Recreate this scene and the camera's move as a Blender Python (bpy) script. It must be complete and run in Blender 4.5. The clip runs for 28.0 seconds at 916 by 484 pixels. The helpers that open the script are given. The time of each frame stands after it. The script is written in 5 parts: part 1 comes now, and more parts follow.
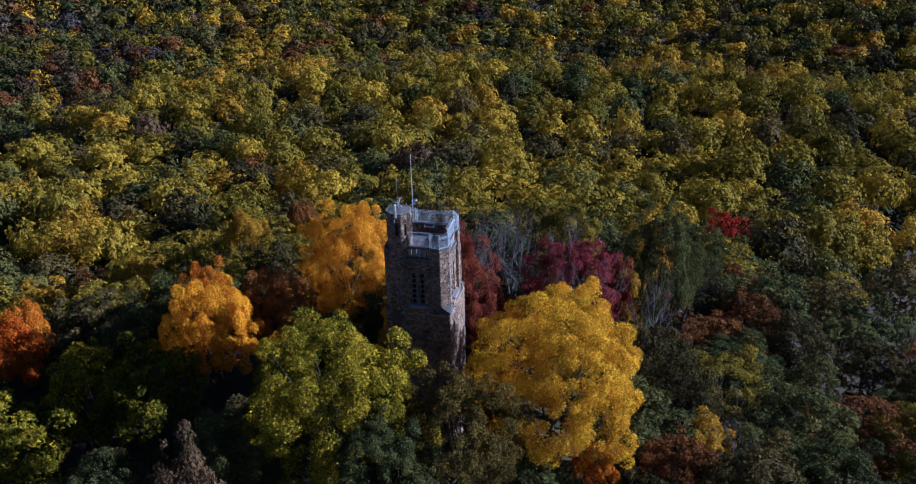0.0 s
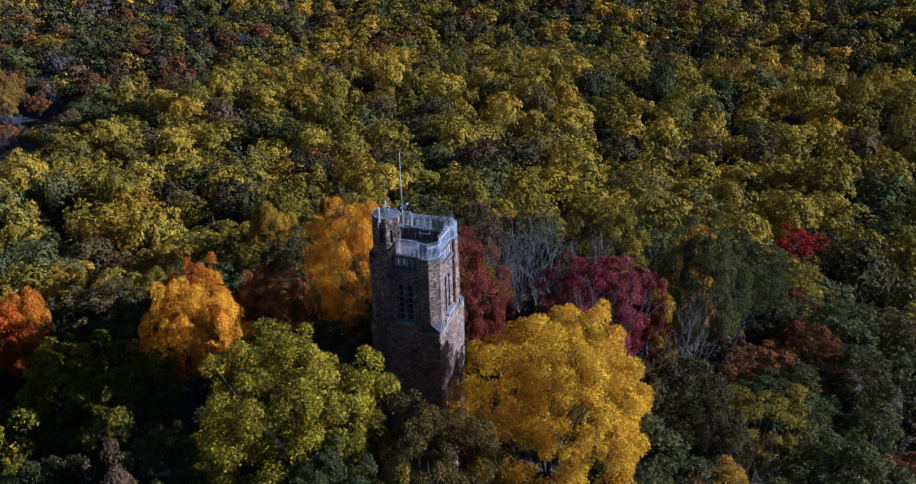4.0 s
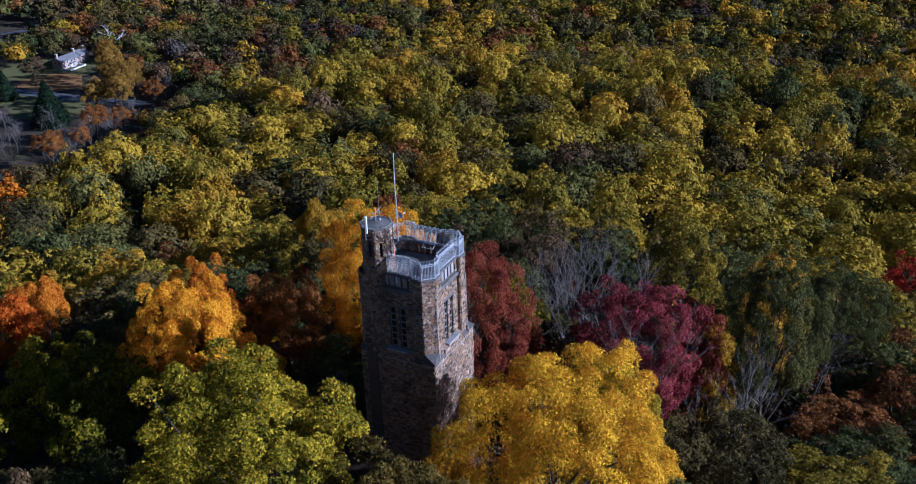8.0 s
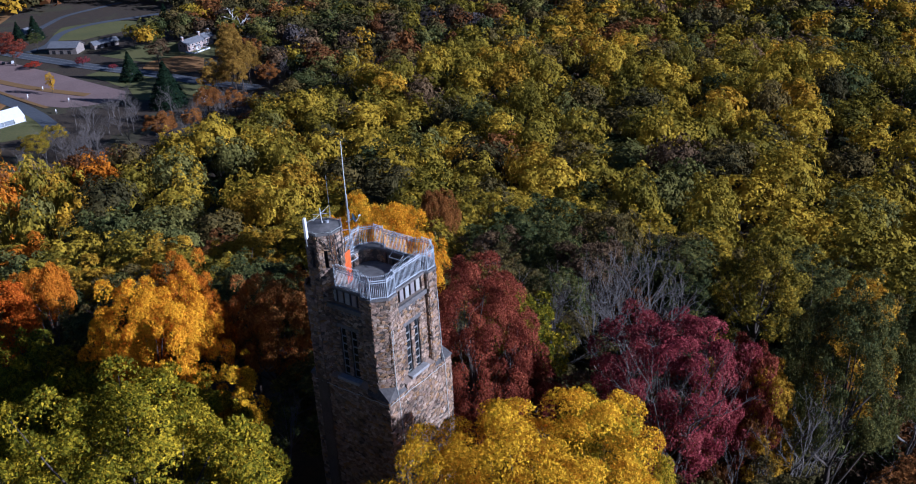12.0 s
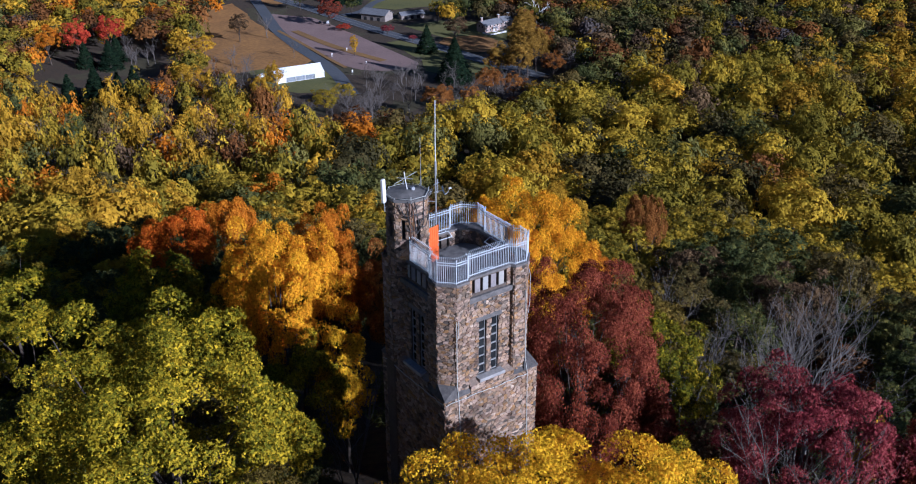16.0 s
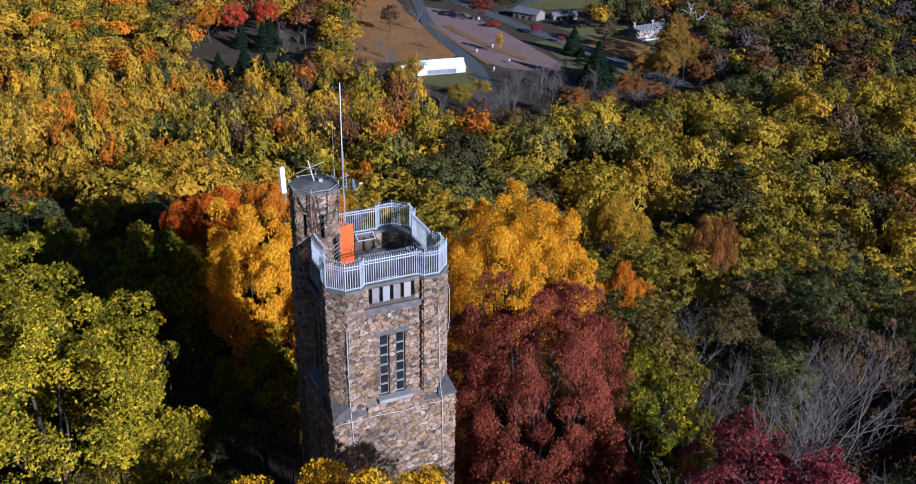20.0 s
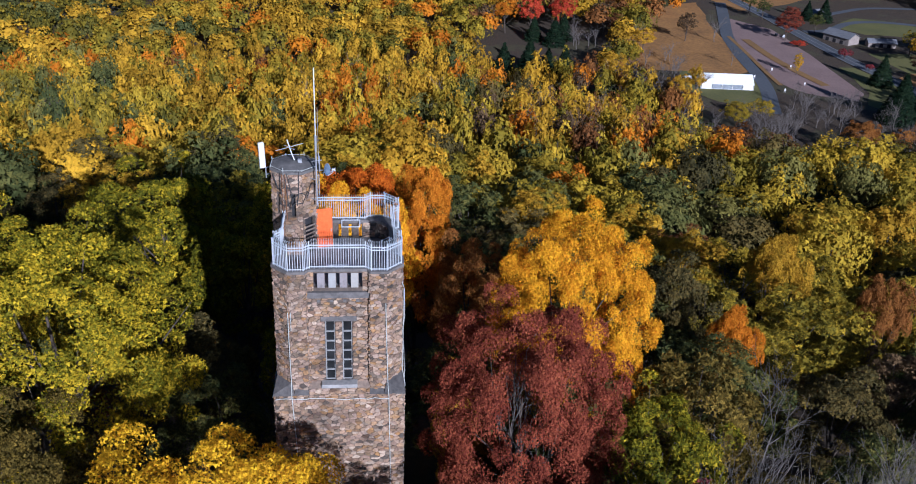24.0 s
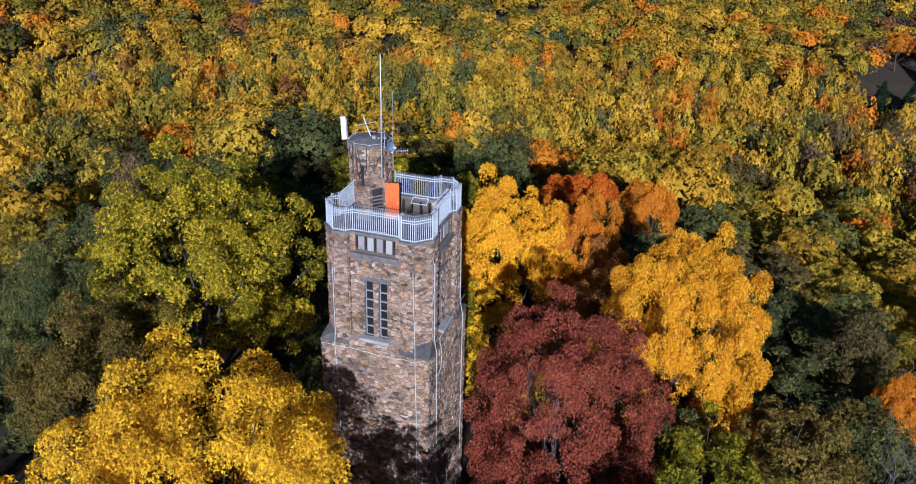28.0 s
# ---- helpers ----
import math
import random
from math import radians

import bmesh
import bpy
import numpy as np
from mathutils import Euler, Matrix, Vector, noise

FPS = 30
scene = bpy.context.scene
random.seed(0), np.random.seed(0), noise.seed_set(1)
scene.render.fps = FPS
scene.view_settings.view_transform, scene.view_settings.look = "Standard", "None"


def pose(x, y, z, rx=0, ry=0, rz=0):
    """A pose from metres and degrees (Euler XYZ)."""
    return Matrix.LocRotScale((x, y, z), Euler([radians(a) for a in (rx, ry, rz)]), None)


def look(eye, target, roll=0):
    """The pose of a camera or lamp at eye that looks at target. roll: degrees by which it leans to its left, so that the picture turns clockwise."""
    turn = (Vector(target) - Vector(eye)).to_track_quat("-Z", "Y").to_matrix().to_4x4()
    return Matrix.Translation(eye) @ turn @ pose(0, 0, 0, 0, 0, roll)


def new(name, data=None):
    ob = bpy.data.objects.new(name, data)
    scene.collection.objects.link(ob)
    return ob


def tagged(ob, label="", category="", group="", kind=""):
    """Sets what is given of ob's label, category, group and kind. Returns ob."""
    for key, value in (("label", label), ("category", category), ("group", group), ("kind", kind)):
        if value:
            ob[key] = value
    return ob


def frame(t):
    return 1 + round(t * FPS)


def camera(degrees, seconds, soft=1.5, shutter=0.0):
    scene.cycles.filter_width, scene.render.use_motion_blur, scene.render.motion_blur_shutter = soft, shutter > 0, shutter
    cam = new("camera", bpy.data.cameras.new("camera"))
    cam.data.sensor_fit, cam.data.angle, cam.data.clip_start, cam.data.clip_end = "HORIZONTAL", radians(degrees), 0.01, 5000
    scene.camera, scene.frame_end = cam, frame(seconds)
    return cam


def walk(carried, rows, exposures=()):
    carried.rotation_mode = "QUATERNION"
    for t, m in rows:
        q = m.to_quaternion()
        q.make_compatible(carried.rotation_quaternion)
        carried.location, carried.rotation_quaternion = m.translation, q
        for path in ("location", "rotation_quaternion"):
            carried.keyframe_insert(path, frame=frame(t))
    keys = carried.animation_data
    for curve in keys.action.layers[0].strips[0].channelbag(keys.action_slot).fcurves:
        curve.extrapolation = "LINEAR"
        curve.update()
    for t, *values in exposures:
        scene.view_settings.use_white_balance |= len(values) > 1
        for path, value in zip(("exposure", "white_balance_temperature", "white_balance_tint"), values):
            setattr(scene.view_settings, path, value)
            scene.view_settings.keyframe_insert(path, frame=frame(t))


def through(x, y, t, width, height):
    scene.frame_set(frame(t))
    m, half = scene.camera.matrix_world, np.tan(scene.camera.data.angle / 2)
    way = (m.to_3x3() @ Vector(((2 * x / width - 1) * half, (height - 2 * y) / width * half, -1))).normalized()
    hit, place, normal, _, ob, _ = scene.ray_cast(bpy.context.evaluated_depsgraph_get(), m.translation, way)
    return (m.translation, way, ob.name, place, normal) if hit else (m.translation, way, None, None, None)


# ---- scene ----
cam = camera(51.3, 28.0, 1.05)
PATH = [
    (0, (-91.715, -25.5, 80.523), (-89.966, -25.088, 79.646), -1.5),
    (0.5, (-90.037, -26.208, 79.991), (-88.294, -25.773, 79.112), -1.4),
    (1, (-88.374, -26.976, 79.407), (-86.637, -26.518, 78.526), -1.5),
    (1.5, (-86.687, -27.842, 78.83), (-84.957, -27.362, 77.95), -1.4),
    (2, (-84.983, -28.694, 78.259), (-83.259, -28.19, 77.378), -1.3),
    (2.5, (-83.332, -29.672, 77.76), (-81.616, -29.143, 76.88), -1.4),
    (3, (-81.731, -30.614, 77.348), (-80.022, -30.061, 76.467), -1.3),
    (3.5, (-80.003, -31.467, 76.937), (-78.303, -30.89, 76.056), -1.3),
    (5.5, (-72.591, -34.354, 74.658), (-70.927, -33.674, 73.781), -1.3),
    (6, (-70.695, -34.948, 74.195), (-69.043, -34.24, 73.316), -1.1),
    (6.5, (-69.052, -35.778, 73.548), (-67.411, -35.038, 72.676), -1.5),
    (7, (-67.087, -36.334, 73.069), (-65.461, -35.562, 72.197), -1.4),
    (7.5, (-64.949, -36.687, 72.447), (-63.338, -35.885, 71.574), -1.5),
    (8, (-62.287, -36.846, 71.769), (-60.694, -36.013, 70.892), -1.7),
    (8.5, (-59.595, -37.217, 71.134), (-58.022, -36.353, 70.251), -2.4),
    (9, (-57.222, -37.562, 70.354), (-55.663, -36.672, 69.472), -2.4),
    (9.5, (-55.018, -37.884, 69.525), (-53.47, -36.973, 68.645), -2.3),
    (10, (-52.821, -38.224, 68.693), (-51.285, -37.291, 67.815), -2.1),
    (10.5, (-50.695, -38.521, 67.941), (-49.173, -37.564, 67.065), -2.0),
    (11, (-48.821, -38.827, 67.216), (-47.312, -37.845, 66.345), -1.4),
    (11.5, (-46.402, -39.333, 66.7), (-44.923, -38.314, 65.822), -2.3),
    (13.5, (-38.697, -41.464, 63.817), (-37.356, -40.261, 62.95), -1.2),
    (14, (-37.126, -41.894, 63.334), (-35.836, -40.635, 62.467), -0.9),
    (14.5, (-35.542, -42.415, 62.909), (-34.313, -41.097, 62.041), -0.9),
    (15, (-34.022, -42.855, 62.48), (-32.858, -41.48, 61.612), -0.7),
    (15.5, (-32.512, -43.179, 62.01), (-31.411, -41.753, 61.143), -0.4),
    (16, (-30.895, -43.327, 61.467), (-29.85, -41.859, 60.599), -0.1),
    (16.5, (-29.021, -43.152, 60.842), (-28.022, -41.653, 59.974), 0.2),
    (17, (-27.099, -42.88, 60.258), (-26.135, -41.358, 59.39), 0.3),
    (17.5, (-25.472, -42.981, 60.031), (-24.531, -41.445, 59.163), 0.7),
    (18, (-23.696, -43.067, 59.743), (-22.773, -41.519, 58.875), 0.9),
    (18.5, (-21.794, -43.219, 59.418), (-20.893, -41.659, 58.55), 1.1),
    (19, (-19.896, -43.547, 59.105), (-19.025, -41.969, 58.238), 1.2),
    (19.5, (-17.919, -44.105, 58.916), (-17.092, -42.504, 58.049), 1.2),
    (20, (-15.887, -44.793, 58.87), (-15.115, -43.165, 58.002), 1.0),
    (20.5, (-13.837, -45.133, 58.619), (-13.13, -43.477, 57.75), 1.3),
    (21, (-11.753, -45.588, 58.513), (-11.118, -43.903, 57.642), 1.5),
    (21.5, (-9.598, -46.063, 58.466), (-9.04, -44.351, 57.594), 1.6),
    (22, (-7.4, -46.574, 58.511), (-6.923, -44.84, 57.636), 1.7),
    (22.5, (-5.059, -47.313, 58.514), (-4.661, -45.558, 57.64), 1.1),
    (24.5, (3.569, -48.828, 59.18), (3.698, -47.04, 58.293), 2.4),
    (25, (5.951, -49.5, 59.107), (6.002, -47.705, 58.227), 1.7),
    (25.5, (8.042, -49.685, 59.359), (8.022, -47.892, 58.474), 2.2),
    (26, (10.195, -49.969, 59.489), (10.097, -48.178, 58.604), 2.3),
    (26.5, (12.434, -50.106, 59.645), (12.245, -48.323, 58.76), 2.4),
    (27, (15.171, -50.017, 59.77), (14.86, -48.253, 58.881), 2.0),
    (27.5, (17.54, -50.313, 59.679), (17.116, -48.569, 58.798), 1.4),
    (28, (20.516, -50.227, 59.621), (19.959, -48.517, 58.747), 1.4),
]
walk(cam, [(t, look(eye, target, roll)) for t, eye, target, roll in PATH],
     exposures=[(0, 0.44, 4350, 23), (8, 0.41, 4400, 23), (16, 0.37, 4700, 22), (28, 0.38, 4800, 21)])

# ---------------- sky, sun ----------------
SUN_FROM = Vector((0.30, -1.0, 0.385)).normalized()
world = bpy.data.worlds.new("sky")
scene.world = world
world.use_nodes = True
wn = world.node_tree
sky = wn.nodes.new("ShaderNodeTexSky")
sky.sky_type = "NISHITA"
sky.sun_disc = False
sky.ozone_density = 4.0
sky.dust_density = 0.3
sky.sun_elevation = math.asin(SUN_FROM.z)
sky.sun_rotation = math.atan2(SUN_FROM.x, SUN_FROM.y)
wn.links.new(sky.outputs[0], wn.nodes["Background"].inputs[0])
wn.nodes["Background"].inputs[1].default_value = 0.026
sun = new("sun", bpy.data.lights.new("sun", "SUN"))
sun.data.energy = 5.0
sun.data.angle = radians(0.6)
sun.data.color = (1.0, 0.90, 0.74)
sun.matrix_world = look(SUN_FROM * 300, (0, 0, 0))

# ---------------- materials ----------------


def mat_base(name):
    m = bpy.data.materials.new(name)
    m.use_nodes = True
    nt = m.node_tree
    return m, nt, nt.nodes["Principled BSDF"]


def ramp(nt, stops, src=None, interp="LINEAR"):
    n = nt.nodes.new("ShaderNodeValToRGB")
    el = n.color_ramp.elements
    n.color_ramp.interpolation = interp
    while len(el) < len(stops):
        el.new(0.5)
    for e, (p, c) in zip(el, stops):
        e.position = p
        e.color = (*c, 1)
    if src is not None:
        nt.links.new(src, n.inputs[0])
    return n.outputs[0]


def noise_out(nt, scale, detail=4, rough=0.6, coord="Object"):
    tc = nt.nodes.new("ShaderNodeTexCoord")
    n = nt.nodes.new("ShaderNodeTexNoise")
    n.inputs["Scale"].default_value = scale
    n.inputs["Detail"].default_value = detail
    n.inputs["Roughness"].default_value = rough
    nt.links.new(tc.outputs[coord], n.inputs["Vector"])
    return n.outputs[0]


def calc(nt, op, a, b):
    n = nt.nodes.new("ShaderNodeMath")
    n.operation = op
    for i, v in enumerate((a, b)):
        if isinstance(v, (int, float)):
            n.inputs[i].default_value = v
        else:
            nt.links.new(v, n.inputs[i])
    return n.outputs[0]


def mixc(nt, fac, a, b, mode="MIX"):
    n = nt.nodes.new("ShaderNodeMix")
    n.data_type = "RGBA"
    n.blend_type = mode
    for i, v in ((0, fac), (6, a), (7, b)):
        if isinstance(v, (int, float)):
            n.inputs[i].default_value = v
        elif isinstance(v, tuple):
            n.inputs[i].default_value = (*v, 1)
        else:
            nt.links.new(v, n.inputs[i])
    return n.outputs[2]


def bump(nt, p, height, strength, dist=0.02):
    b = nt.nodes.new("ShaderNodeBump")
    b.inputs["Strength"].default_value = strength
    b.inputs["Distance"].default_value = dist
    nt.links.new(height, b.inputs["Height"])
    nt.links.new(b.outputs[0], p.inputs["Normal"])


def surface(name, dark, light, scale=6.0, rough=0.8, metal=0.0, relief=0.3, spots=0.0, big=0.7):
    """A painted, worn or mineral surface: two scales of colour and fine relief."""
    m, nt, p = mat_base(name)
    a = noise_out(nt, scale, 6, 0.65)
    b = noise_out(nt, big, 3, 0.6)
    f = calc(nt, "ADD", calc(nt, "MULTIPLY", a, 0.6), calc(nt, "MULTIPLY", b, 0.4))
    c = ramp(nt, [(0.33, dark), (0.66, light)], f)
    if spots:
        s = ramp(nt, [(0.58, (0, 0, 0)), (0.68, (1, 1, 1))], noise_out(nt, scale * 0.45, 5, 0.7))
        c = mixc(nt, calc(nt, "MULTIPLY", s, spots), c, tuple(v * 0.35 for v in dark))
    nt.links.new(c, p.inputs["Base Color"])
    p.inputs["Roughness"].default_value = rough
    p.inputs["Metallic"].default_value = metal
    bump(nt, p, a, relief)
    return m


def leaf_material(name, deep, mid, bright, through=0.35, grain=6.5, gaps=0.56, fleck=0.20):
    """Foliage: every leaf varies, every bough has its own tint, every tree leans a little in hue; gaps between the leaves of a spray."""
    m, nt, p = mat_base(name)
    at = nt.nodes.new("ShaderNodeAttribute")
    at.attribute_name = "tint"
    geo = nt.nodes.new("ShaderNodeNewGeometry")
    oi = nt.nodes.new("ShaderNodeObjectInfo")
    f = calc(nt, "ADD", calc(nt, "MULTIPLY", at.outputs["Fac"], 0.78 - fleck), calc(nt, "MULTIPLY", geo.outputs["Random Per Island"], fleck))
    f = calc(nt, "ADD", f, calc(nt, "MULTIPLY", oi.outputs["Random"], 0.22))
    c = ramp(nt, [(0.15, deep), (0.5, mid), (0.85, bright)], f)
    d = nt.nodes.new("ShaderNodeBsdfTranslucent")
    nt.links.new(c, d.inputs[0])
    nt.links.new(c, p.inputs["Base Color"])
    p.inputs["Roughness"].default_value = 0.55
    p.inputs["Specular IOR Level"].default_value = 0.02
    mx = nt.nodes.new("ShaderNodeMixShader")
    mx.inputs[0].default_value = through * 0.45
    nt.links.new(p.outputs[0], mx.inputs[1])
    nt.links.new(d.outputs[0], mx.inputs[2])
    if not grain:
        nt.links.new(mx.outputs[0], nt.nodes["Material Output"].inputs[0])
        return m
    gap = nt.nodes.new("ShaderNodeTexVoronoi")
    gap.inputs["Scale"].default_value = grain
    tc = nt.nodes.new("ShaderNodeTexCoord")
    nt.links.new(tc.outputs["Object"], gap.inputs["Vector"])
    hole = calc(nt, "GREATER_THAN", gap.outputs["Distance"], gaps)
    cut = nt.nodes.new("ShaderNodeMixShader")
    clear_ = nt.nodes.new("ShaderNodeBsdfTransparent")
    nt.links.new(hole, cut.inputs[0])
    nt.links.new(mx.outputs[0], cut.inputs[1])
    nt.links.new(clear_.outputs[0], cut.inputs[2])
    nt.links.new(cut.outputs[0], nt.nodes["Material Output"].inputs[0])
    return m


LEAF_COLOURS = {
    "green": ((0.024, 0.034, 0.014), (0.072, 0.084, 0.026), (0.205, 0.178, 0.040), 0.32),
    "olive": ((0.046, 0.050, 0.012), (0.240, 0.184, 0.016), (0.570, 0.376, 0.020), 0.34),
    "lime": ((0.034, 0.044, 0.007), (0.190, 0.172, 0.008), (0.680, 0.470, 0.008), 0.36),
    "bronze": ((0.044, 0.036, 0.010), (0.150, 0.108, 0.020), (0.310, 0.205, 0.034), 0.30),
    "moss": ((0.026, 0.027, 0.013), (0.090, 0.074, 0.025), (0.200, 0.140, 0.036), 0.30),
    "yellow": ((0.360, 0.205, 0.003), (0.840, 0.490, 0.003), (0.980, 0.660, 0.005), 0.44),
    "amber": ((0.380, 0.150, 0.002), (0.850, 0.415, 0.002), (0.970, 0.590, 0.003), 0.50),
    "gold": ((0.150, 0.090, 0.007), (0.440, 0.256, 0.014), (0.740, 0.440, 0.020), 0.38),
    "copper": ((0.110, 0.044, 0.012), (0.290, 0.118, 0.028), (0.460, 0.205, 0.042), 0.36),
    "ochre": ((0.110, 0.066, 0.012), (0.310, 0.180, 0.028), (0.500, 0.300, 0.044), 0.36),
    "orange": ((0.230, 0.070, 0.004), (0.520, 0.170, 0.006), (0.740, 0.290, 0.010), 0.38),
    "rust": ((0.065, 0.028, 0.012), (0.175, 0.074, 0.022), (0.320, 0.135, 0.032), 0.30),
    "maroon": ((0.046, 0.013, 0.010), (0.170, 0.038, 0.023), (0.350, 0.098, 0.044), 0.28),
    "crimson": ((0.095, 0.016, 0.022), (0.270, 0.045, 0.052), (0.430, 0.130, 0.110), 0.30),
    "flame": ((0.240, 0.048, 0.003), (0.560, 0.125, 0.006), (0.760, 0.230, 0.010), 0.38),
    "red": ((0.220, 0.024, 0.014), (0.480, 0.056, 0.026), (0.680, 0.130, 0.045), 0.35),
    "brown": ((0.036, 0.026, 0.017), (0.110, 0.070, 0.036), (0.215, 0.138, 0.064), 0.25),
    "grey": ((0.040, 0.034, 0.032), (0.082, 0.069, 0.064), (0.135, 0.114, 0.104), 0.10),
    "spruce": ((0.006, 0.012, 0.008), (0.012, 0.024, 0.012), (0.026, 0.042, 0.018), 0.10),
}
LEAF = {k: leaf_material("leaf_" + k, *v, grain=8.5, fleck=0.46) for k, v in LEAF_COLOURS.items()}
LEAF_MID = {k: leaf_material("mid_leaf_" + k, *v, 2.4, 0.70, 0.12) for k, v in LEAF_COLOURS.items() if k in ("green", "olive", "gold", "orange", "rust", "red", "brown", "grey", "moss")}
LEAF_FAR = {k: leaf_material("far_leaf_" + k, *v, 0, 1, 0.10) for k, v in LEAF_COLOURS.items() if k in ("green", "olive", "gold", "orange", "rust", "red", "brown", "grey", "moss")}
BARK = surface("bark", (0.030, 0.022, 0.016), (0.110, 0.085, 0.065), 5, 0.95, relief=0.8)
BARK_PALE = surface("bark_pale", (0.080, 0.071, 0.064), (0.190, 0.168, 0.150), 4, 0.9, relief=0.5)
BARK_GREY = surface("bark_grey", (0.085, 0.074, 0.066), (0.190, 0.165, 0.148), 4, 0.9, relief=0.5)
BARK_WHITE = surface("bark_white", (0.42, 0.40, 0.36), (0.72, 0.70, 0.66), 3, 0.85, relief=0.4)

# ---------------- ground ----------------
FLOOR_Z = -78.0
CREST = [(-180, 330), (-90, 340), (-45, 350), (0, 372), (25, 380), (34, 384), (42, 342), (47, 304), (55, 286), (60, 266), (80, 290), (95, 315), (110, 340), (180, 330)]


def crest_at(x, y):
    """How far the hilltop wood reaches in the direction of a place."""
    a = math.degrees(math.atan2(y, x))
    for (a0, r0), (a1, r1) in zip(CREST, CREST[1:]):
        if a0 <= a <= a1:
            return r0 + (r1 - r0) * (a - a0) / (a1 - a0)
    return 330.0


def ground_z(x, y):
    r = math.hypot(x, y)
    z = 8.0 - 66.0 * (1 - math.exp(-(r / 150.0) ** 1.35))
    z += 10.0 * math.exp(-((x + 75) ** 2 + (y - 120) ** 2) / (2 * 65.0 ** 2))
    z += 2.5 * noise.noise(Vector((x / 70.0, y / 70.0, 1.7))) * min(1, r / 60.0)
    s = min(1.0, max(0.0, (r / crest_at(x, y) - 0.86) / 0.36))
    s = s * s * (3 - 2 * s)
    z = z * (1 - s) + FLOOR_Z * s
    far = math.hypot(x - 260, y - 430)
    if far > 240 and r > 380:
        z += 22 * (1 - math.exp(-((far - 240) / 260.0) ** 2)) * min(1, (r - 380) / 150.0) * (0.5 + 0.9 * noise.noise(Vector((x / 240.0, y / 240.0, 3.1))))
    return z


def mesh_from(name, verts, faces, mat=None, smooth=False):
    me = bpy.data.meshes.new(name)
    me.from_pydata(verts, [], faces)
    if mat:
        me.materials.append(mat)
    if smooth:
        me.shade_smooth()
    return me


ticks = [-4200, -2600, -1700, -1100, -800, -600] + list(range(-500, 901, 12)) + [960, 1050, 1200, 1500, 2000, 3000, 4400]
gv = [(x, y, ground_z(x, y)) for y in ticks for x in ticks]
n = len(ticks)
gf = [(j * n + i, j * n + i + 1, j * n + n + i + 1, j * n + n + i) for j in range(n - 1) for i in range(n - 1)]


def ground_material():
    m, nt, p = mat_base("forest_floor")
    a = noise_out(nt, 1.3, 8, 0.7)
    b = noise_out(nt, 0.035, 4, 0.6)
    litter = ramp(nt, [(0.3, (0.018, 0.013, 0.008)), (0.55, (0.060, 0.040, 0.020)), (0.75, (0.120, 0.075, 0.030))], a)
    grass = ramp(nt, [(0.3, (0.040, 0.045, 0.014)), (0.7, (0.100, 0.090, 0.032))], a)
    low = calc(nt, "GREATER_THAN", b, 0.56)
    nt.links.new(mixc(nt, calc(nt, "MULTIPLY", low, 0.5), litter, grass), p.inputs["Base Color"])
    p.inputs["Roughness"].default_value = 0.95
    bump(nt, p, a, 0.7, 0.2)
    return m


ground = new("ground", mesh_from("ground", gv, gf, ground_material(), True))
tagged(ground, "leaf-littered wooded hillside falling to a grassy valley", "ground", kind="structure")

# ---------------- trees ----------------


def fib(nn, jit, rng):
    i = np.arange(nn) + 0.5
    z = 1 - 2 * i / nn
    th = i * 2.399963 + rng.uniform(0, 6.28)
    s = np.sqrt(1 - z * z)
    v = np.stack([s * np.cos(th), s * np.sin(th), z], 1) + rng.normal(0, jit, (nn, 3))
    return v / np.linalg.norm(v, axis=1, keepdims=True)


def crown_points(rng, R, H, lobes, leaves, low=-0.45, lobe=0.36, inner=0.15, near=0.50, far=0.92, flat=0.86):
    """Leaf centres, their outward ways and bough tints, for a crown of boughs round (0, 0, 0)."""
    d = fib(int(lobes / (0.5 - low * 0.5)), 0.22, rng)
    d = d[d[:, 2] > low][:lobes]
    k = len(d)
    shape = np.array([R, R, H])
    way = np.arctan2(d[:, 1:2], d[:, :1])
    reach = rng.uniform(near, far, (k, 1)) * (1 + 0.13 * np.sin(3 * way + rng.uniform(0, 6)) + 0.09 * np.sin(5 * way + 4 * d[:, 2:] + rng.uniform(0, 6)) + 0.08 * np.sin(8 * way - 6 * d[:, 2:]))
    c = d * reach * shape
    lr = R * lobe * rng.uniform(0.55, 1.35, k)
    w = lr ** 2
    which = rng.choice(k, leaves, p=w / w.sum())
    v = rng.normal(0, 1, (leaves, 3)) + 0.75 * d[which] + np.array([0, 0, 0.35])
    v /= np.linalg.norm(v, axis=1, keepdims=True)
    rad = lr[which] * np.where(rng.random(leaves) < inner, rng.uniform(0.3, 0.8, leaves), rng.uniform(0.80, 1.18, leaves))
    p = c[which] + v * rad[:, None] * np.array([1, 1, flat])
    tint = (0.24 + 0.62 * rng.random(k) + 0.07 * np.sin(2 * way[:, 0] + rng.uniform(0, 6)))[which]
    v = 0.75 * v + 0.70 * d[which]
    v /= np.linalg.norm(v, axis=1, keepdims=True)
    return p, v, tint, c, lr


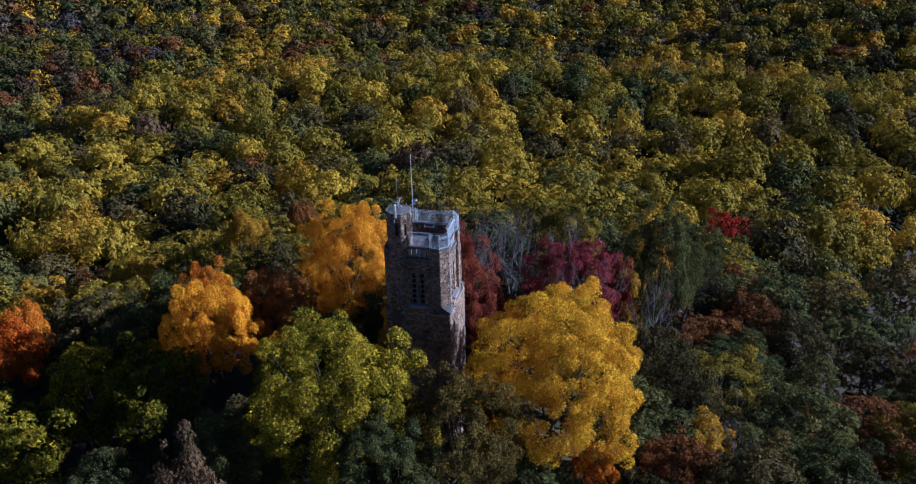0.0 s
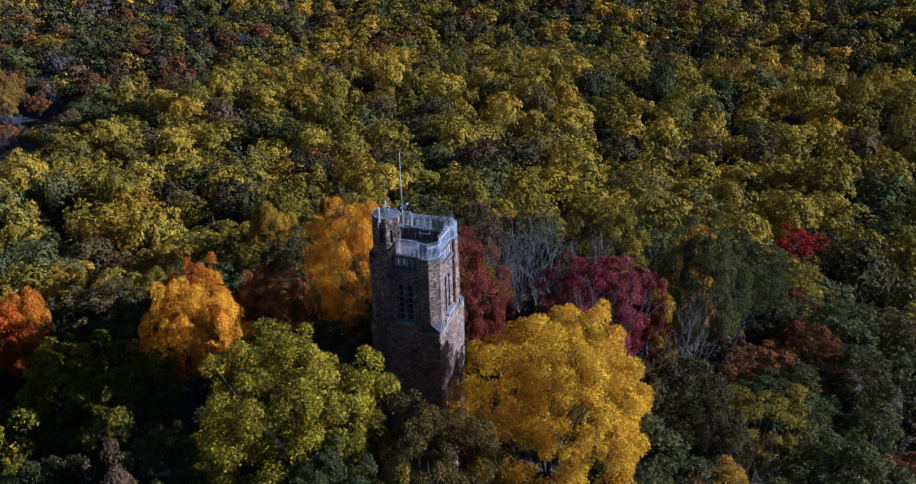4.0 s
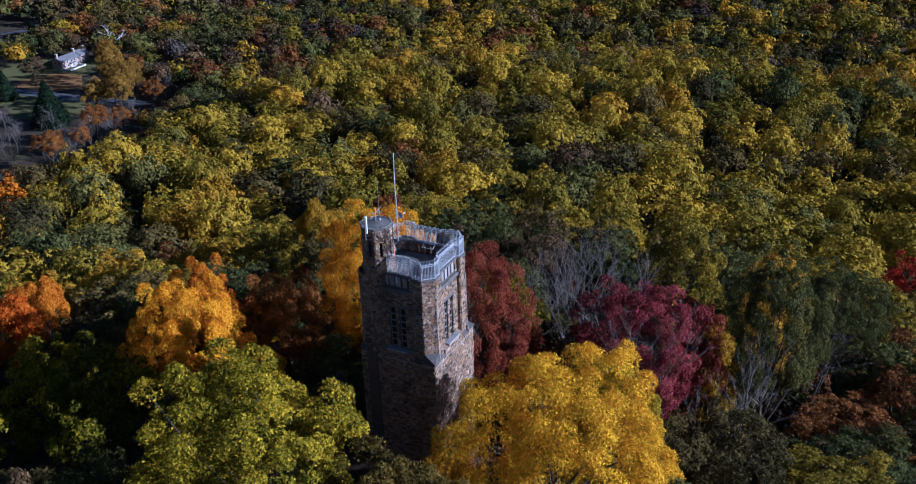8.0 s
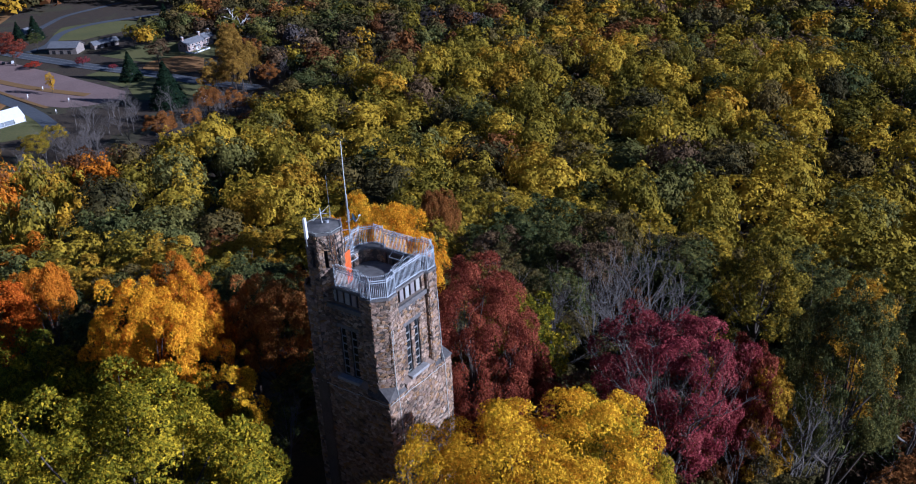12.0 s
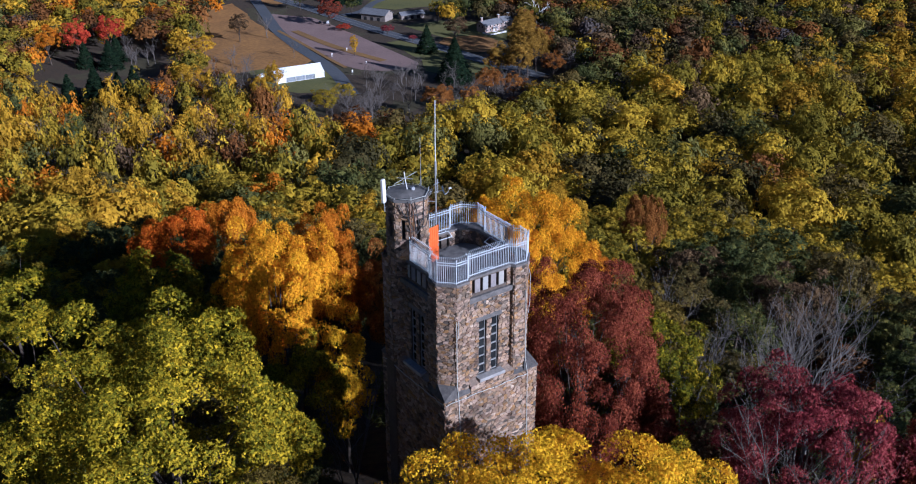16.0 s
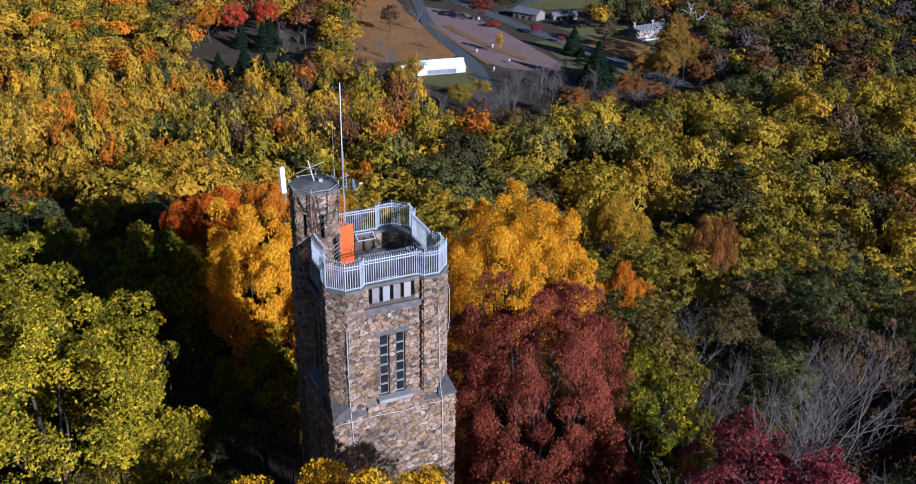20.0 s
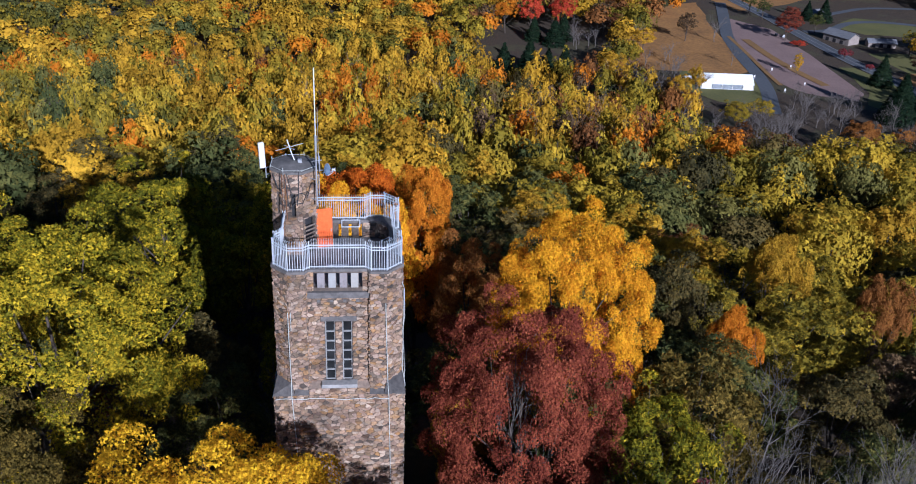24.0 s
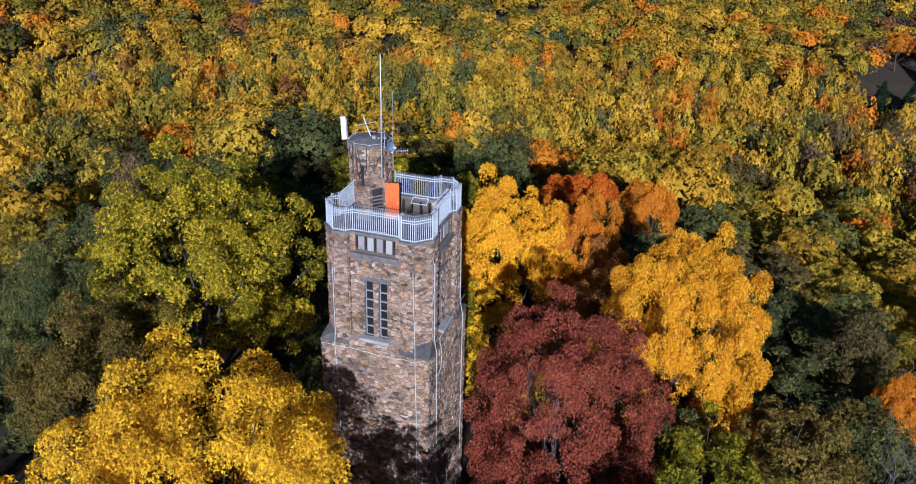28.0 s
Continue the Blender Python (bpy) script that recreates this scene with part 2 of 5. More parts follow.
def leaf_blades(rng, p, v, size, wild=0.75):
    """One small three-cornered leaf spray at each point, turned mostly outward."""
    nn = len(p)
    nrm = v + rng.normal(0, wild, (nn, 3))
    nrm /= np.linalg.norm(nrm, axis=1, keepdims=True)
    a = np.cross(nrm, rng.normal(0, 1, (nn, 3)))
    a /= np.linalg.norm(a, axis=1, keepdims=True)
    b = np.cross(nrm, a)
    s = size * rng.uniform(0.6, 1.4, (nn, 1))
    w = rng.uniform(0.40, 0.62, (nn, 1))
    q = np.stack([p - a * s * 0.5 - b * s * w * 0.6, p + a * s * 0.62 - b * s * w * rng.uniform(-0.3, 0.5, (nn, 1)), p - a * s * rng.uniform(-0.1, 0.3, (nn, 1)) + b * s * w], 1)
    return q.reshape(-1, 3)


def blade_mesh(name, verts, tint, mat):
    nq = len(verts) // 3
    me = bpy.data.meshes.new(name)
    me.vertices.add(nq * 3)
    me.vertices.foreach_set("co", verts.astype(np.float32).ravel())
    me.loops.add(nq * 3)
    me.loops.foreach_set("vertex_index", np.arange(nq * 3, dtype=np.int32))
    me.polygons.add(nq)
    me.polygons.foreach_set("loop_start", np.arange(0, nq * 3, 3, dtype=np.int32))
    at = me.attributes.new("tint", "FLOAT", "FACE")
    at.data.foreach_set("value", tint.astype(np.float32))
    me.materials.append(mat)
    me.update(calc_edges=True)
    return me


def tube(path, radii, sides=6):
    """Vertices and faces of a tapered limb along a path."""
    vs, fs = [], []
    for i, (p, r) in enumerate(zip(path, radii)):
        t = (path[min(i + 1, len(path) - 1)] - path[max(i - 1, 0)]).normalized()
        a = t.orthogonal().normalized()
        b = t.cross(a)
        for s in range(sides):
            g = 2 * math.pi * s / sides
            vs.append(p + (a * math.cos(g) + b * math.sin(g)) * r)
    for i in range(len(path) - 1):
        for s in range(sides):
            t2 = (s + 1) % sides
            fs.append((i * sides + s, i * sides + t2, (i + 1) * sides + t2, (i + 1) * sides + s))
    return vs, fs


class Limbs:
    def __init__(self):
        self.v, self.f = [], []

    def add(self, path, radii, sides=6):
        v, f = tube(path, radii, sides)
        o = len(self.v)
        self.v += v
        self.f += [tuple(i + o for i in q) for q in f]

    def mesh(self, name, mat):
        return mesh_from(name, self.v, self.f, mat, True)


def limb_path(rnd, a, b, bend, steps=5):
    out = []
    off = Vector((rnd.uniform(-1, 1), rnd.uniform(-1, 1), rnd.uniform(-0.3, 0.6))) * bend
    for i in range(steps):
        u = i / (steps - 1)
        out.append(a.lerp(b, u) + off * math.sin(math.pi * u))
    return out


def trunk_mesh(seed, height, ends, base_r, mat):
    """A tapered trunk with limbs that reach the given boughs."""
    rnd = random.Random(seed)
    L = Limbs()
    top = Vector((rnd.uniform(-0.4, 0.4), rnd.uniform(-0.4, 0.4), height))
    main = limb_path(rnd, Vector((0, 0, -1.5)), top, 0.5, 7)
    L.add(main, [base_r * (1.25, 1, 0.85, 0.7, 0.55, 0.38, 0.15)[i] for i in range(7)], 8)
    for e in ends:
        u = rnd.uniform(0.42, 0.78)
        s = main[int(u * 6)]
        L.add(limb_path(rnd, s, Vector(e), 0.5), [base_r * k for k in (0.36, 0.28, 0.2, 0.12, 0.04)], 5)
    return L.mesh("trunk", mat)


def bare_mesh(seed, height, base_r, mat, spread=0.55, levels=4, kids=4):
    """A leafless tree: trunk, limbs, branches and twigs."""
    rnd = random.Random(seed)
    L = Limbs()

    def grow(a, way, length, r, lev):
        b = a + way * length
        path = limb_path(rnd, a, b, length * 0.10, 4)
        L.add(path, [r, r * 0.82, r * 0.66, r * 0.45], 6 if lev < 2 else 3)
        if lev >= levels:
            return
        for i in range(kids + (1 if lev == 0 else 0)):
            u = rnd.uniform(0.35, 1.0) if i else 1.0
            s = path[min(3, int(u * 3 + 0.5))]
            w = (way + Vector((rnd.gauss(0, spread), rnd.gauss(0, spread), rnd.gauss(0.12, spread * 0.6)))).normalized()
            grow(s, w, length * rnd.uniform(0.5, 0.72), r * rnd.uniform(0.4, 0.58), lev + 1)

    grow(Vector((0, 0, -1)), Vector((rnd.uniform(-0.08, 0.08), rnd.uniform(-0.08, 0.08), 1)).normalized(), height * 0.42, base_r, 0)
    return L.mesh("branches", mat)


def part(name, data, mat, parent, label=""):
    """One mesh object under a thing or a part."""
    if isinstance(data, bmesh.types.BMesh):
        me = bpy.data.meshes.new(name)
        data.to_mesh(me)
        data.free()
    else:
        me = data
    if mat and not me.materials:
        me.materials.append(mat)
    ob = new(name, me)
    ob.parent = parent
    if label:
        ob["label"] = label
    return ob


# a kit of crowns: radius about 5 m, centred at the trunk's axis, feet at z = 0
KIT, SPAN = {}, {}


def crown_kit(key, seed, R, H, total, lobes, leaves, size, lobe=0.34, low=-0.5, base_r=0.32, inner=0.15, near=0.60, far=1.0):
    rng = np.random.default_rng(seed)
    p, v, tint, c, lr = crown_points(rng, R, H, lobes, leaves, low, lobe, inner, near, far)
    lift = total - (c[:, 2] + lr).max()
    p[:, 2] += lift
    SPAN[key] = float(p[:, 2].max())
    ends = [tuple(q + np.array([0, 0, lift])) for q in c[:: max(1, len(c) // 14)]]
    crown = blade_mesh("crown", leaf_blades(rng, p, v, size, 0.72), tint, LEAF["green"])
    trunk = trunk_mesh(seed, lift + H * 0.35, ends, base_r, BARK)
    KIT[key] = (trunk, crown)


crown_kit("huge0", 15, 9.8, 9.2, 24.0, 320, 160000, 0.185, 0.105, -0.6, 0.45, 0.08, 0.69, 1.0)
for i in range(3):
    crown_kit("big%d" % i, 11 + i, 7.0, 7.4, 24.0, 240, 82000, 0.20, 0.115, -0.6, 0.42, 0.08, 0.67, 1.0)
crown_kit("dome0", 23, 7.0, 6.2, 20.0, 160, 60000, 0.21, 0.125, -0.22, 0.40, 0.08, 0.63, 1.0)
crown_kit("tuft0", 25, 5.0, 3.4, 16.0, 70, 22000, 0.22, 0.17, -0.15, 0.25, 0.08, 0.60, 1.0)
for i in range(4):
    crown_kit("mid%d" % i, 31 + i, 5.0, 6.0, 19.0, 100, 15000, 0.33, 0.165, -0.65, 0.28, 0.08, 0.66, 0.98)
for i in range(2):
    crown_kit("slim%d" % i, 51 + i, 2.9, 7.5, 19.0, 70, 9000, 0.32, 0.24, -0.85, 0.2, 0.12)
for i in range(3):
    crown_kit("low%d" % i, 61 + i, 5.0, 6.0, 19.0, 80, 5000, 0.54, 0.18, -0.65, 0.28, 0.06)

WORDS = {
    "green": "broad deciduous tree with dark green autumn foliage", "olive": "deciduous tree with yellow-green turning foliage",
    "yellow": "broad tree with bright lemon-yellow autumn leaves", "gold": "tree with golden-yellow autumn leaves",
    "amber": "tree with bright amber-yellow autumn leaves", "orange": "tree with glowing orange autumn leaves", "moss": "deciduous tree with dull brownish-green foliage", "rust": "tree with rusty brown-orange autumn leaves",
    "copper": "tree with copper-orange autumn leaves", "ochre": "tall tree with dull ochre-yellow autumn leaves", "bronze": "broad tree with bronze-green autumn leaves", "lime": "broad tree with green leaves turning bright yellow", "maroon": "tree with dull maroon-red autumn leaves", "crimson": "tree with deep crimson leaves and bare upper twigs",
    "flame": "tree with red-orange autumn leaves", "red": "tree with vivid scarlet autumn leaves", "brown": "tree with withered brown leaves",
}


def plant(key, colour, x, y, top, width=1.0, turn=0.0, bark=None):
    """A leafy tree whose crown tops out at height top over the given place."""
    trunk, crown = KIT[key]
    z = ground_z(x, y)
    full = SPAN[key]
    e = new("tree")
    sz = (top - z) / full
    e.matrix_basis = pose(x, y, z, 0, 0, turn) @ Matrix.Diagonal((width, width, sz, 1))
    t = part("trunk", trunk, None, e)
    c = part("crown", crown, None, e)
    c.material_slots[0].link = "OBJECT"
    c.material_slots[0].material = LEAF[colour]
    if bark:
        t.material_slots[0].link = "OBJECT"
        t.material_slots[0].material = bark
    return tagged(e, WORDS[colour], "tree", group=colour + " trees")


# the trees round the tower: kit, colour, x, y, top, width
HEROES = [
    ("big0", "lime", -18.3, 5.0, 35.0, 1.22), ("big1", "bronze", -17.5, -7.5, 30.0, 0.88), ("big2", "green", -25.0, -2.0, 28.5, 0.75),
    ("huge0", "yellow", -5.2, -15.9, 32.2, 0.95), ("dome0", "amber", 0.0, 27.5, 27.4, 0.84), ("huge0", "amber", 17.8, 15.4, 30.4, 0.66),
    ("huge0", "maroon", 11.4, 0.3, 31.0, 0.64), ("mid0", "maroon", 13.0, -5.0, 23.0, 0.7), ("big2", "crimson", 18.4, -15.0, 26.8, 0.92),
    # (-3, 17.5): lime leaf colour brightens a green tree in the tower's shadow
    ("mid3", "lime", 21.5, 1.5, 23.5, 0.9), ("slim0", "yellow", 1.1, 18.6, 21.4, 0.8), ("mid2", "lime", -3.0, 17.5, 20.4, 0.75), ("mid1", "green", -9.5, 10.5, 19.0, 0.8),
    ("mid0", "brown", -31.0, 14.5, 30.0, 0.7), ("big2", "green", -35.0, 22.0, 27.0, 0.85), ("big2", "lime", 5.0, -15.5, 26.5, 0.62),
    ("big1", "green", 66.0, -30.0, 10.0, 0.95), ("slim1", "gold", 44.5, -24.0, 21.0, 1.3), ("mid2", "olive", 58.0, -10.0, 15.0, 1.1),
    ("tuft0", "orange", 35.6, 24.5, 16.2, 0.5), ("mid0", "moss", 33.0, 33.5, 17.5, 0.9), ("tuft0", "orange", 9.0, 63.0, 15.0, 0.8),
    # (-20, 45): lighter lime colour makes up for shade on a green tree
    ("tuft0", "flame", 1.0, 59.0, 16.4, 1.05), ("mid3", "lime", -20.0, 45.0, 22.0, 1.5), ("mid1", "red", 112.0, -40.0, -9.0, 1.0),
    ("tuft0", "copper", 60.0, 40.0, 10.6, 0.65), ("mid2", "green", 4.0, 40.0, 20.0, 1.1), ("dome0", "copper", 11.5, 24.0, 23.5, 0.75),
    ("mid0", "brown", 14.0, -8.0, 21.0, 0.9), ("mid3", "rust", 25.0, -18.0, 20.0, 0.9), ("mid2", "maroon", 24.0, -20.0, 23.0, 0.6),
    # (-9, 31) and (-7.5, 41): green trees in shadow, brightened by lime leaf colour
    ("big0", "green", -24.0, 14.0, 27.0, 0.8), ("mid1", "lime", -9.0, 31.0, 23.0, 1.1), ("mid0", "lime", -7.5, 41.0, 21.5, 1.0), ("tuft0", "gold", 50.0, 47.0, 12.5, 0.75), ("mid2", "orange", -10.5, -20.5, 17.5, 0.5),
    ("mid1", "rust", -7.0, -29.0, 17.0, 0.8), ("mid0", "gold", -1.0, -32.0, 16.5, 0.7), ("mid2", "moss", 5.0, -29.0, 19.0, 0.9), ("mid3", "moss", -12.0, -27.0, 15.5, 1.0),
    ("slim1", "gold", 24.0, -21.5, 21.5, 0.8), ("slim0", "gold", 21.5, -17.0, 23.5, 0.5), ("big1", "green", 30.5, -26.0, 28.0, 0.78), ("mid1", "moss", 9.5, -20.5, 18.5, 0.8), ("slim0", "gold", 8.0, 6.5, 22.5, 0.7),
    ("mid2", "green", -14.0, -15.0, 17.0, 0.9), ("dome0", "orange", 6.0, 31.5, 26.0, 0.62), ("mid1", "bronze", 27.0, 9.5, 20.5, 1.0), ("mid3", "moss", 15.0, -26.0, 18.0, 1.0),
]
for i, (key, col, x, y, top, wid) in enumerate(HEROES):
    plant(key, col, x, y, top, wid, 47.0 * i)

# leafless trees
for i in range(3):
    KIT["bare%d" % i] = bare_mesh(71 + i, 19.0, 0.22, BARK_PALE, 0.5, 4, 4)
for i in range(2):
    KIT["thin%d" % i] = bare_mesh(81 + i, 17.0, 0.24, BARK_PALE, 0.42, 3, 4)
for i in range(3):
    KIT["fine%d" % i] = bare_mesh(101 + i, 15.0, 0.16, BARK_GREY, 0.5, 3, 5)
KIT["white"] = bare_mesh(91, 22.0, 0.55, BARK_WHITE, 0.55, 3, 4)


def plant_bare(key, x, y, top, width=1.0, turn=0.0, words="leafless tree with pale grey branches"):
    e = new("bare_tree")
    z = ground_z(x, y)
    full = max(v.co.z for v in KIT[key].vertices)
    e.matrix_basis = pose(x, y, z, 0, 0, turn) @ Matrix.Diagonal((width, width, (top - z) / full, 1))
    part("bare_crown", KIT[key], None, e)
    return tagged(e, words, "tree", group="bare trees")


BARE = [(17.6, -14.6, 31.0, 1.0), (16.0, -16.5, 29.5, 0.9), (34.0, -4.0, 23.5, 1.0), (37.0, -1.0, 23.0, 0.9), (31.5, -7.5, 22.0, 0.8), (28.0, 4.0, 20.0, 0.8),
        (11.5, -1.0, 28.5, 0.7), (24.0, -11.0, 22.5, 0.9), (9.0, -11.0, 21.0, 0.7), (-3.0, 8.5, 24.0, 0.6), (46.0, -30.0, 14.0, 1.0), (20.0, -24.0, 21.0, 0.8), (-3.0, -35.0, 17.5, 0.8), (2.0, -36.0, 17.0, 0.9), (26.0, -24.0, 20.0, 0.8), (30.0, -14.0, 20.0, 0.8), (40.0, 4.0, 20.0, 0.9), (33.0, 10.0, 19.0, 0.8), (29.0, 3.0, 21.0, 0.8)]
for i, (x, y, top, w) in enumerate(BARE):
    plant_bare("bare%d" % (i % 3), x, y, top, w, 77 * i)

# ---------------- the tower: materials ----------------


def stone_material():
    """Rubble stones, each of its own colour, with grain, lichen and weather stains."""
    m, nt, p = mat_base("rubble_stone")
    geo = nt.nodes.new("ShaderNodeNewGeometry")
    oi = nt.nodes.new("ShaderNodeObjectInfo")
    f = calc(nt, "FRACT", calc(nt, "ADD", geo.outputs["Random Per Island"], oi.outputs["Random"]), 0)
    c = ramp(nt, [(0.0, (0.075, 0.064, 0.055)), (0.08, (0.300, 0.205, 0.140)), (0.20, (0.440, 0.320, 0.235)), (0.30, (0.190, 0.118, 0.076)), (0.40, (0.380, 0.275, 0.215)),
                  (0.50, (0.520, 0.410, 0.310)), (0.60, (0.160, 0.122, 0.092)), (0.68, (0.360, 0.205, 0.082)), (0.80, (0.440, 0.305, 0.205)), (0.90, (0.300, 0.215, 0.140)), (1.0, (0.095, 0.080, 0.068))], f)
    grain = noise_out(nt, 9, 7, 0.7)
    c = mixc(nt, 1.0, c, ramp(nt, [(0.3, (0.55, 0.54, 0.53)), (0.7, (1.2, 1.18, 1.15))], grain), "MULTIPLY")
    lichen = ramp(nt, [(0.56, (0, 0, 0)), (0.66, (1, 1, 1))], noise_out(nt, 1.1, 6, 0.72))
    c = mixc(nt, calc(nt, "MULTIPLY", lichen, 0.50), c, (0.290, 0.175, 0.065))
    stain = ramp(nt, [(0.47, (1, 1, 1)), (0.68, (0.30, 0.30, 0.32))], noise_out(nt, 0.6, 6, 0.66))
    c = mixc(nt, 0.8, c, stain, "MULTIPLY")
    nt.links.new(c, p.inputs["Base Color"])
    p.inputs["Roughness"].default_value = 0.9
    bump(nt, p, grain, 0.55, 0.03)
    return m


STONE = stone_material()
MORTAR = surface("mortar", (0.060, 0.048, 0.039), (0.150, 0.118, 0.094), 7, 0.95, relief=0.5)
LEDGE_STONE = surface("brown_ledge_stone", (0.130, 0.098, 0.076), (0.330, 0.250, 0.190), 5, 0.9, relief=0.5, spots=0.3)
SLATE = surface("grey_cut_stone", (0.078, 0.074, 0.072), (0.195, 0.180, 0.170), 4, 0.85, relief=0.35, spots=0.4)
DARK_SLATE = surface("dark_slate", (0.040, 0.038, 0.038), (0.125, 0.115, 0.108), 4, 0.85, relief=0.5, spots=0.4)
SILL = surface("pale_cut_stone", (0.220, 0.215, 0.210), (0.400, 0.390, 0.375), 5, 0.85, relief=0.3, spots=0.3)
PIER_MATS = [surface("pillar_lilac", (0.220, 0.200, 0.200), (0.330, 0.305, 0.305), 3, 0.85, relief=0.4, spots=0.45), surface("pillar_pale", (0.270, 0.270, 0.262), (0.400, 0.400, 0.388), 3, 0.85, relief=0.4, spots=0.45),
             surface("pillar_rose", (0.200, 0.178, 0.178), (0.300, 0.272, 0.272), 3, 0.85, relief=0.4, spots=0.45), surface("pillar_cream", (0.300, 0.290, 0.265), (0.430, 0.418, 0.385), 3, 0.85, relief=0.4, spots=0.45)]
CONCRETE = surface("deck_concrete", (0.140, 0.137, 0.135), (0.270, 0.262, 0.255), 2.2, 0.85, relief=0.25, spots=0.35)
ROOFING = surface("turret_roof_render", (0.085, 0.081, 0.077), (0.190, 0.180, 0.170), 2.5, 0.9, relief=0.5, spots=0.7)
WHITE_PAINT = surface("white_painted_steel", (0.420, 0.465, 0.510), (0.600, 0.640, 0.680), 8, 0.45, relief=0.08)
GALV = surface("galvanised_steel", (0.420, 0.440, 0.470), (0.640, 0.660, 0.690), 9, 0.4, 0.6, relief=0.1)
ORANGE = surface("orange_paint", (0.620, 0.095, 0.012), (0.800, 0.170, 0.030), 5, 0.5, relief=0.2)
# near-black colour that stands for the shade inside openings
DARK = surface("painted_interior_shade", (0.012, 0.012, 0.014), (0.030, 0.030, 0.034), 3, 0.9)
PLASTIC = surface("white_plastic", (0.700, 0.700, 0.700), (0.850, 0.850, 0.850), 3, 0.4, relief=0.05)
DISH_BLUE = surface("blue_grey_dish", (0.180, 0.260, 0.380), (0.300, 0.390, 0.520), 4, 0.45, relief=0.1)
CABLE = surface("pale_cable", (0.400, 0.420, 0.400), (0.620, 0.640, 0.600), 5, 0.6, relief=0.1)
CABLE_DARK = surface("black_cable", (0.020, 0.020, 0.022), (0.060, 0.060, 0.062), 5, 0.6, relief=0.1)
GATE_WOOD = surface("weathered_gate_wood", (0.120, 0.095, 0.075), (0.230, 0.190, 0.155), 6, 0.85, relief=0.2)
FRAME_GREY = surface("window_frame_paint", (0.200, 0.205, 0.205), (0.340, 0.340, 0.335), 6, 0.5, relief=0.1)


def glass_material():
    m, nt, p = mat_base("window_glass")
    a = noise_out(nt, 1.2, 2, 0.5)
    nt.links.new(ramp(nt, [(0.3, (0.010, 0.011, 0.012)), (0.7, (0.026, 0.028, 0.030))], a), p.inputs["Base Color"])
    p.inputs["Roughness"].default_value = 0.12
    p.inputs["Specular IOR Level"].default_value = 0.16
    return m


GLASS = glass_material()

# ---------------- the tower: helpers ----------------


def prism(bm, poly, z0, z1):
    lo = [bm.verts.new((x, y, z0)) for x, y in poly]
    hi = [bm.verts.new((x, y, z1)) for x, y in poly]
    k = len(poly)
    bm.faces.new(lo[::-1])
    bm.faces.new(hi)
    for i in range(k):
        bm.faces.new((lo[i], lo[(i + 1) % k], hi[(i + 1) % k], hi[i]))


def box(bm, x0, x1, y0, y1, z0, z1, m=None):
    vs = [bm.verts.new(m @ Vector(c) if m else c) for c in
          ((x0, y0, z0), (x1, y0, z0), (x1, y1, z0), (x0, y1, z0), (x0, y0, z1), (x1, y0, z1), (x1, y1, z1), (x0, y1, z1))]
    for q in ((3, 2, 1, 0), (4, 5, 6, 7), (0, 1, 5, 4), (1, 2, 6, 5), (2, 3, 7, 6), (3, 0, 4, 7)):
        bm.faces.new([vs[i] for i in q])


def soft_box(x0, x1, y0, y1, z0, z1, bevel=0.02, m=None):
    bm = bmesh.new()
    box(bm, x0, x1, y0, y1, z0, z1, m)
    bmesh.ops.bevel(bm, geom=bm.edges[:], offset=bevel, segments=1, affect="EDGES")
    return bm


def pierced(bm, m, u0, u1, z0, z1, thick, holes):
    """A wall from u0 to u1 along local x, its face at local y = 0 and thick behind it, with openings (ua, ub, za, zb)."""
    us = sorted({u0, u1, *[h[0] for h in holes], *[h[1] for h in holes]})
    zs = sorted({z0, z1, *[h[2] for h in holes], *[h[3] for h in holes]})
    for a, b in zip(us, us[1:]):
        run = None
        for c, d in zip(zs, zs[1:]):
            inside = any(h[0] <= (a + b) / 2 <= h[1] and h[2] <= (c + d) / 2 <= h[3] for h in holes)
            if not inside:
                run = (run[0], d) if run else (c, d)
            if run and (inside or d == z1):
                box(bm, a, b, 0, thick, run[0], run[1], m)
                run = None


def clip(poly, nx, ny, d):
    """Keeps the side of a polygon where nx * x + ny * y <= d."""
    out = []
    for i, p in enumerate(poly):
        q = poly[(i + 1) % len(poly)]
        a, b = nx * p[0] + ny * p[1] - d, nx * q[0] + ny * q[1] - d
        if a <= 0:
            out.append(p)
        if a * b < 0:
            t = a / (a - b)
            out.append((p[0] + (q[0] - p[0]) * t, p[1] + (q[1] - p[1]) * t))
    return out


